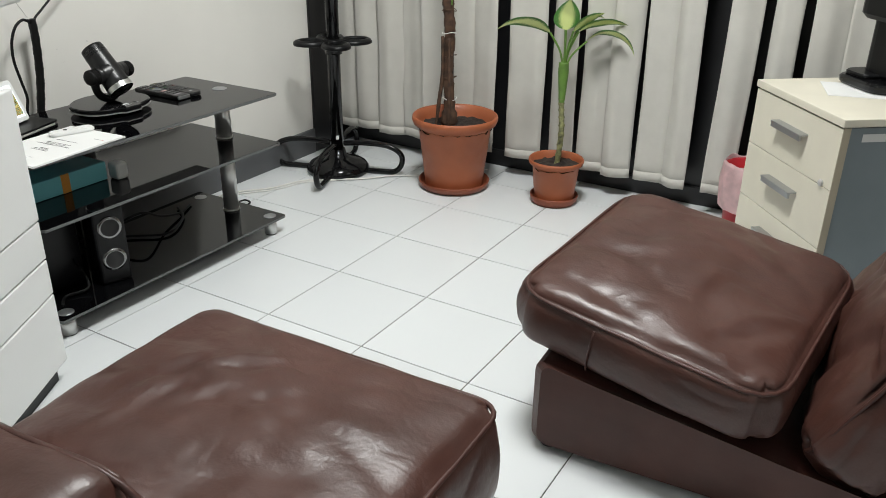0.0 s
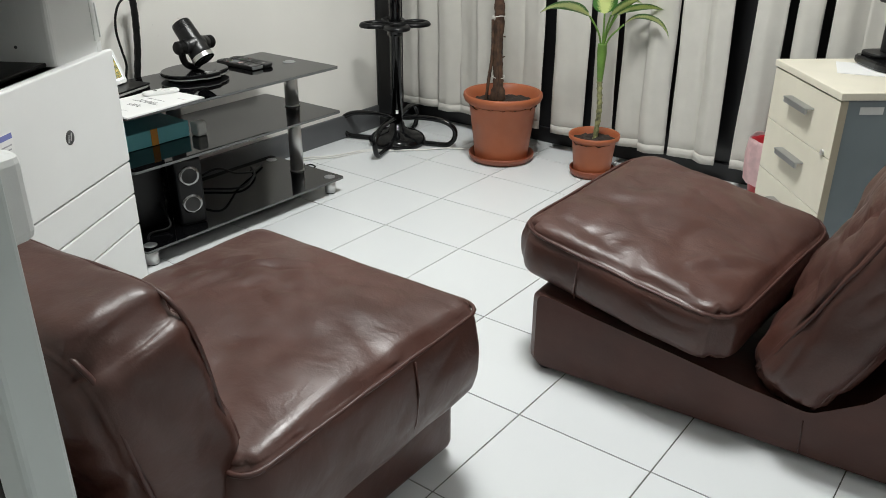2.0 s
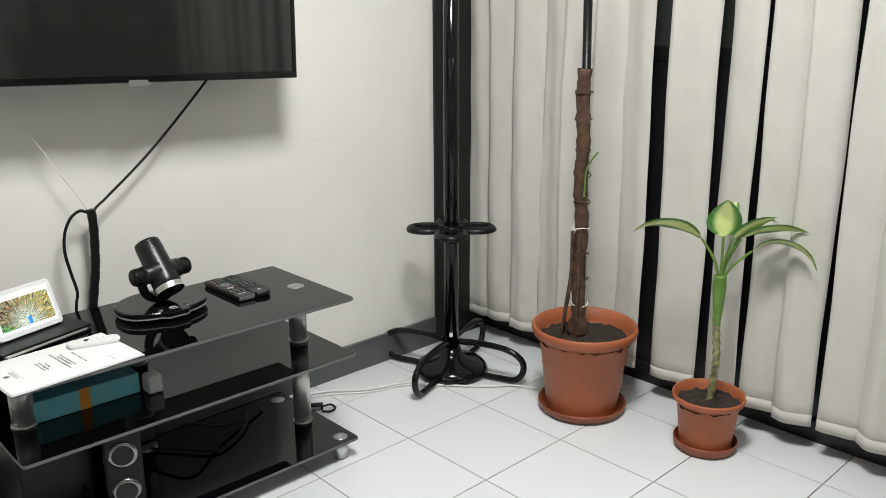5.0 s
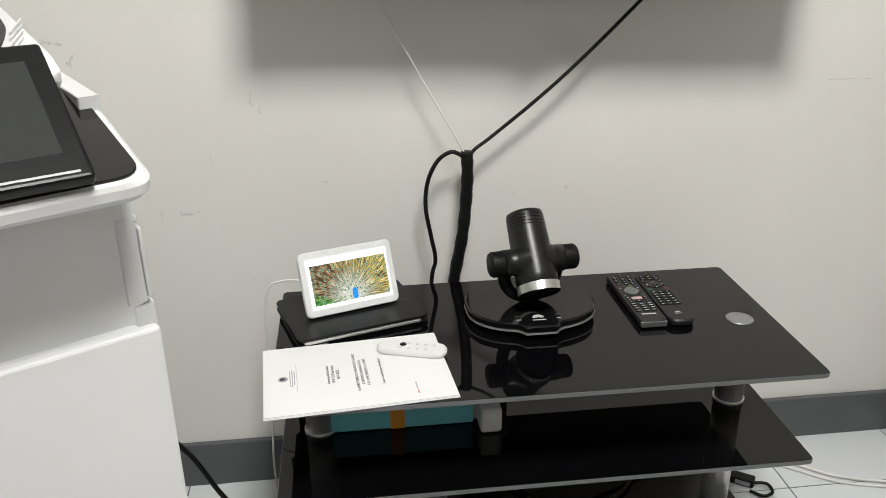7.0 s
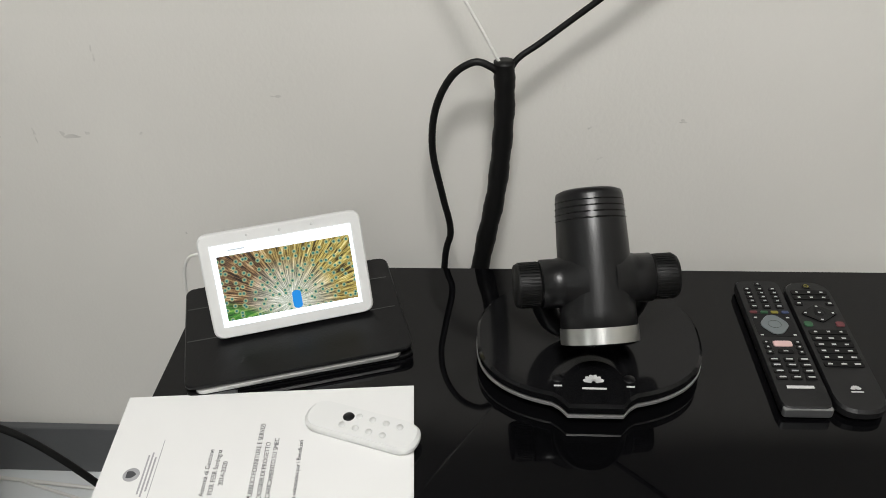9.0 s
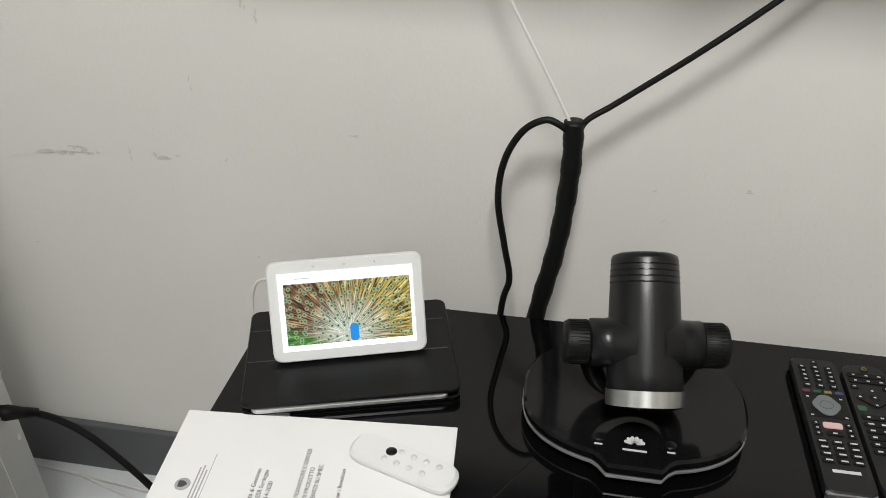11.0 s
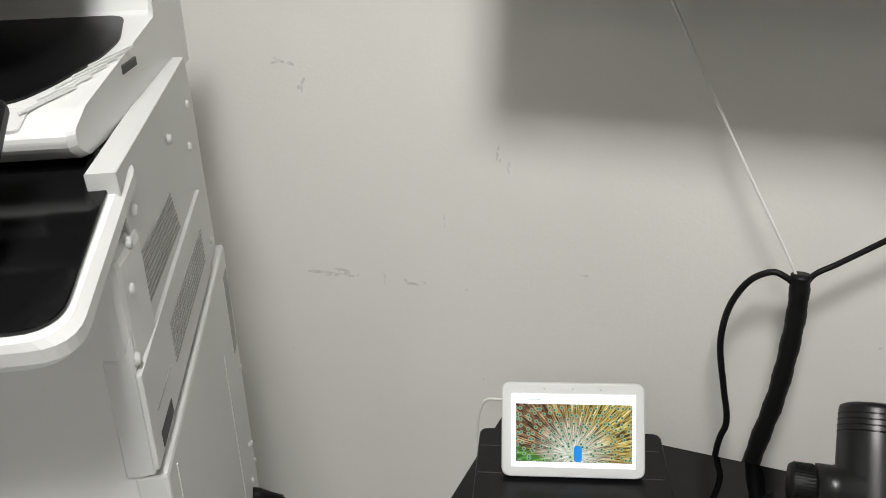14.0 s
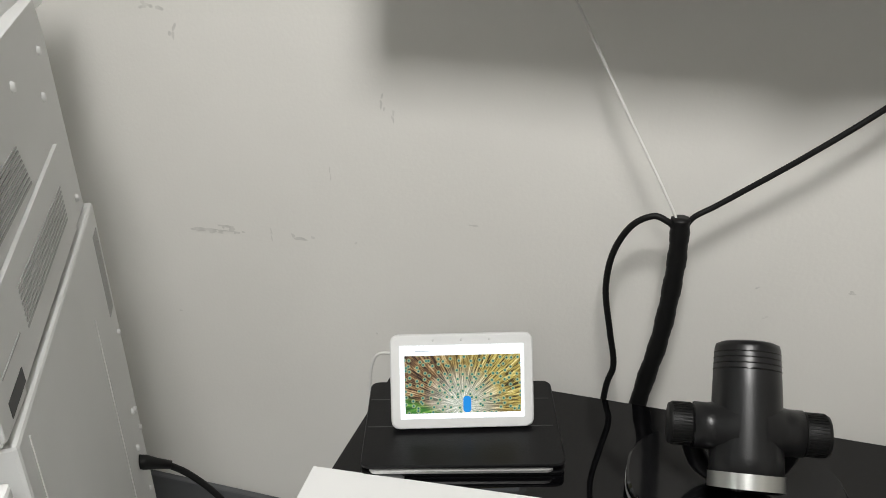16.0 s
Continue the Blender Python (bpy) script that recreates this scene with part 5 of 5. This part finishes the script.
# ---- cables ----
def cable(name, pts, r, mat, label, seg=8):
    return tagged(mesh_object(name, tube(spline(pts, 8), r, seg), mat), label, "cable")


sp_pts = spline([(0.035, -0.44, 0.02), (0.045, -0.430, 0.30), (0.060, -0.410, 0.49), (0.060, -0.391, 0.60), (0.060, -0.3825, 0.70), (0.060, -0.383, 0.768)], 14)
sleeve = tagged(mesh_object("cable_sleeve", tube(sp_pts, [0.0116 + 0.0005 * (k % 2) + 0.0006 * math.sin(k) for k in range(len(sp_pts))], 12), M_RUBBER), "black spiral cable sleeve running up the wall", "cable")
cable("black_cable", [(0.060, -0.380, 0.745), (0.057, -0.370, 0.768), (0.052, -0.345, 0.785), (0.050, -0.317, 0.806), (0.050, -0.258, 0.853), (0.050, -0.193, 0.909), (0.050, -0.110, 0.988), (0.054, -0.02, 1.082), (0.06, 0.0, 1.11)], 0.0036, M_RUBBER, "black cable from the sleeve to the television")
cable("white_cable", [(0.058, -0.385, 0.76), (0.055, -0.412, 0.81), (0.05, -0.460, 0.895), (0.045, -0.523, 1.012), (0.045, -0.555, 1.075), (0.05, -0.60, 1.16)], 0.0018, M_CABLE_W, "white cable from the sleeve to the television")
cable("black_cable", [(0.062, -0.388, 0.755), (0.064, -0.398, 0.764), (0.064, -0.416, 0.769), (0.064, -0.441, 0.752), (0.064, -0.460, 0.712), (0.064, -0.465, 0.660), (0.064, -0.455, 0.597), (0.064, -0.447, 0.547), (0.064, -0.456, 0.495), (0.055, -0.465, 0.30), (0.05, -0.45, 0.02)], 0.0042, M_RUBBER, "black power cable looping out of the sleeve")
cable("white_cable", [(0.05, 0.16, 0.006), (0.075, 0.315, 0.006), (0.17, 0.443, 0.006), (0.22, 0.575, 0.006), (0.30, 0.64, 0.006), (0.42, 0.74, 0.006), (0.503, 0.837, 0.006), (0.58, 0.885, 0.006), (0.66, 1.02, 0.006), (0.8, 1.12, 0.006)], 0.0036, M_CABLE_W, "grey white cable lying across the floor tiles")
cable("white_cable", [(0.05, 0.14, 0.005), (0.10, 0.31, 0.005), (0.19, 0.44, 0.005), (0.235, 0.57, 0.005), (0.33, 0.66, 0.005)], 0.003, M_CABLE_W, "second pale cable lying beside the first")
plug = thing("cable_adapter", pose(0.165, 0.235, 0.0, 0, 0, 55), "small black cable adapter lying on the floor", "adapter")
part("body", box(-0.045, 0.02, -0.014, 0.014, 0.001, 0.02, 0.004), M_BLACK, plug)
part("metal_plate", box(-0.02, 0.012, -0.0145, -0.012, 0.006, 0.016), M_SATIN, plug)
part("lead", tube(spline([(0.02, 0.0, 0.01), (0.045, 0.006, 0.012), (0.06, -0.012, 0.008), (0.045, -0.032, 0.006), (0.015, -0.028, 0.006)], 7), 0.0036, 8), M_RUBBER, plug)
for k, pts in enumerate((((0.12, -0.40, 0.075), (0.20, -0.33, 0.12), (0.24, -0.25, 0.15), (0.22, -0.15, 0.10), (0.20, -0.05, 0.075), (0.16, 0.03, 0.072)),
                         ((0.13, -0.36, 0.072), (0.22, -0.28, 0.074), (0.30, -0.20, 0.074), (0.24, -0.08, 0.074), (0.15, -0.02, 0.074)),
                         ((0.33, -0.58, 0.16), (0.38, -0.585, 0.12), (0.42, -0.60, 0.08), (0.40, -0.66, 0.072), (0.44, -0.70, 0.072)))):
    cable("black_cable", pts, 0.0042, M_RUBBER, "loose black cable lying on the bottom shelf")
cable("white_cable", [(0.03, -1.30, 0.006), (0.06, -1.0, 0.006), (0.10, -0.86, 0.006), (0.20, -0.78, 0.006), (0.30, -0.72, 0.006)], 0.0032, M_CABLE_W, "pale cable on the floor behind the stand")
cable("white_cable", [(0.04, -1.2, 0.006), (0.12, -0.92, 0.006), (0.16, -0.84, 0.03), (0.20, -0.76, 0.10)], 0.0028, M_CABLE_W, "pale cable rising behind the stand")
cord = tagged(new("power_lead"), "black power lead plugged into the printer's side", "cable")
part("plug", lathe([(0, 0), (0.010, 0), (0.011, 0.012), (0.008, 0.03), (0.0065, 0.05), (0, 0.05)], 20), M_RUBBER, cord).matrix_basis = Matrix.Translation((0.250, -1.098, 0.380)) @ Vector((-0.60, 0.65, -0.46)).to_track_quat("Z", "Y").to_matrix().to_4x4()
part("lead", tube(spline([(0.222, -1.068, 0.358), (0.208, -1.044, 0.333), (0.200, -1.004, 0.291), (0.198, -0.945, 0.213), (0.19, -0.90, 0.11), (0.16, -0.86, 0.03), (0.10, -0.80, 0.01), (0.1, -0.6, 0.01), (0.06, -0.4, 0.01)], 8), 0.0052, 8), M_RUBBER, cord)
cable("white_cable", [(0.12, -0.70, 0.54), (0.10, -0.75, 0.535), (0.10, -0.785, 0.50), (0.11, -0.79, 0.30), (0.12, -0.80, 0.10), (0.11, -0.78, 0.01), (0.08, -0.70, 0.008)], 0.0022, M_CABLE_W, "thin white power cable of the smart display")

# ---- metal door edge beside the chairs ----
door = thing("door_1", pose(2.048, -1.802, 0, 0, 0, 14), "pale grey metal door leaf standing open", "door", kind="structure")
part("door_leaf", box(-0.75, -0.045, -0.02, 0.02, 0.01, 2.05, 0.003), M_ALU, door)
part("edge_profile", box(-0.038, 0.0, -0.024, 0.024, 0.01, 2.05, 0.007, 3), M_ALU, door)
part("gasket", box(-0.0445, -0.0385, -0.0215, 0.0215, 0.01, 2.05), M_RUBBER, door)
part("lock_box", box(-0.25, -0.108, 0.02, 0.131, 0.838, 0.931, 0.012, 3), M_WHITE_G, door)
hn = part("door_handle", cyl((-0.19, 0.08, 0.930), (-0.19, 0.08, 0.953), 0.012, seg=20), M_CREAM, door)
part("knob", lathe([(0, 0.0), (0.018, 0.0), (0.024, 0.008), (0.02, 0.02), (0, 0.024)], 28), M_CREAM, hn).matrix_basis = pose(-0.19, 0.08, 0.951)

# ---- scuffs and pencil marks on the wall ----
def scuff(y, z, ly, lz, seed, n=7):
    rnd = random.Random(seed)
    bm = bmesh.new()
    for k in range(n):
        cy, cz = y + rnd.uniform(-0.5, 0.5) * ly, z + rnd.uniform(-0.5, 0.5) * lz
        w, h, a = rnd.uniform(0.08, 0.3) * ly + 0.0008, rnd.uniform(0.1, 0.35) * lz + 0.0006, rnd.uniform(-0.3, 0.3)
        vs = []
        for i in range(9):
            t = 2 * math.pi * i / 9
            r = rnd.uniform(0.55, 1.0)
            vs.append(bm.verts.new((0.0004 + 0.00005 * k, cy + w * r * math.cos(t) + a * h * r * math.sin(t), cz + h * r * math.sin(t))))
        bm.faces.new(vs)
    return part("scuff", bm, M_SCUFF, wall_w)


for y, z, ly, lz, seed, n in ((-1.085, 0.641, 0.060, 0.006, 1, 14), (-1.062, 0.647, 0.030, 0.010, 2, 8), (-1.036, 0.643, 0.022, 0.005, 16, 6), (-0.981, 0.644, 0.002, 0.020, 17, 3), (-0.773, 0.848, 0.004, 0.014, 3, 5),
                              (-0.873, 0.755, 0.002, 0.018, 4, 4), (-0.840, 0.650, 0.004, 0.003, 5, 3), (-0.262, 0.615, 0.006, 0.004, 6, 3), (-0.814, 0.498, 0.003, 0.004, 7, 3), (-1.132, 0.983, 0.040, 0.010, 8, 8),
                              (-1.171, 0.484, 0.010, 0.003, 9, 3), (-1.10, 0.955, 0.012, 0.025, 10, 4), (-0.167, 0.666, 0.010, 0.004, 11, 4), (-0.93, 0.645, 0.040, 0.012, 12, 5), (-0.278, 0.655, 0.004, 0.006, 18, 3),
                              (0.42, 0.87, 0.10, 0.005, 13, 4), (0.33, 0.74, 0.004, 0.004, 14, 2), (-0.788, 0.868, 0.006, 0.02, 15, 4), (-0.66, 0.70, 0.02, 0.003, 19, 3)):
    scuff(y, z, ly, lz, seed, n)

# ---- floor tiles ----
T, J = 0.333, 0.003
tile_bm = prism(rect(J / 2, T - J / 2, J / 2, T - J / 2), -0.002, 0.0, 0.0006)
tile_me = bpy.data.meshes.new("tile")
tile_bm.to_mesh(tile_me)
tile_bm.free()
tile_me.materials.append(M_TILE)
TX, TY = 1.190 - 4 * T, -0.006 - 14 * T
verts, faces = [], []
for i in range(21):
    for j in range(-4, 19):
        x, y = TX + i * T, TY + j * T
        if x + T < 0 or x > X1 or y + T < Y0 or y > Y1:
            continue
        if x > 4.6 or y + T < -4.4:
            n, g = len(verts), J / 2
            x0, x1, y0, y1 = x + g, min(x + T - g, X1), max(y + g, Y0), y + T - g
            verts += [(x0, y0, -0.002), (x1, y0, -0.002), (x1, y1, -0.002), (x0, y1, -0.002), (x0, y0, 0), (x1, y0, 0), (x1, y1, 0), (x0, y1, 0)]
            faces += [(n + 4, n + 5, n + 6, n + 7), (n, n + 1, n + 5, n + 4), (n + 1, n + 2, n + 6, n + 5), (n + 2, n + 3, n + 7, n + 6), (n + 3, n, n + 4, n + 7)]
            continue
        ob = new("tile", tile_me)
        ob.location, ob.parent = (x, y, 0), floor
far_me = bpy.data.meshes.new("far_tiles")
far_me.from_pydata(verts, [], faces)
far_me.materials.append(M_TILE)
far = new("far_tiles", far_me)
far.parent = floor
tagged(far, kind="stuff")
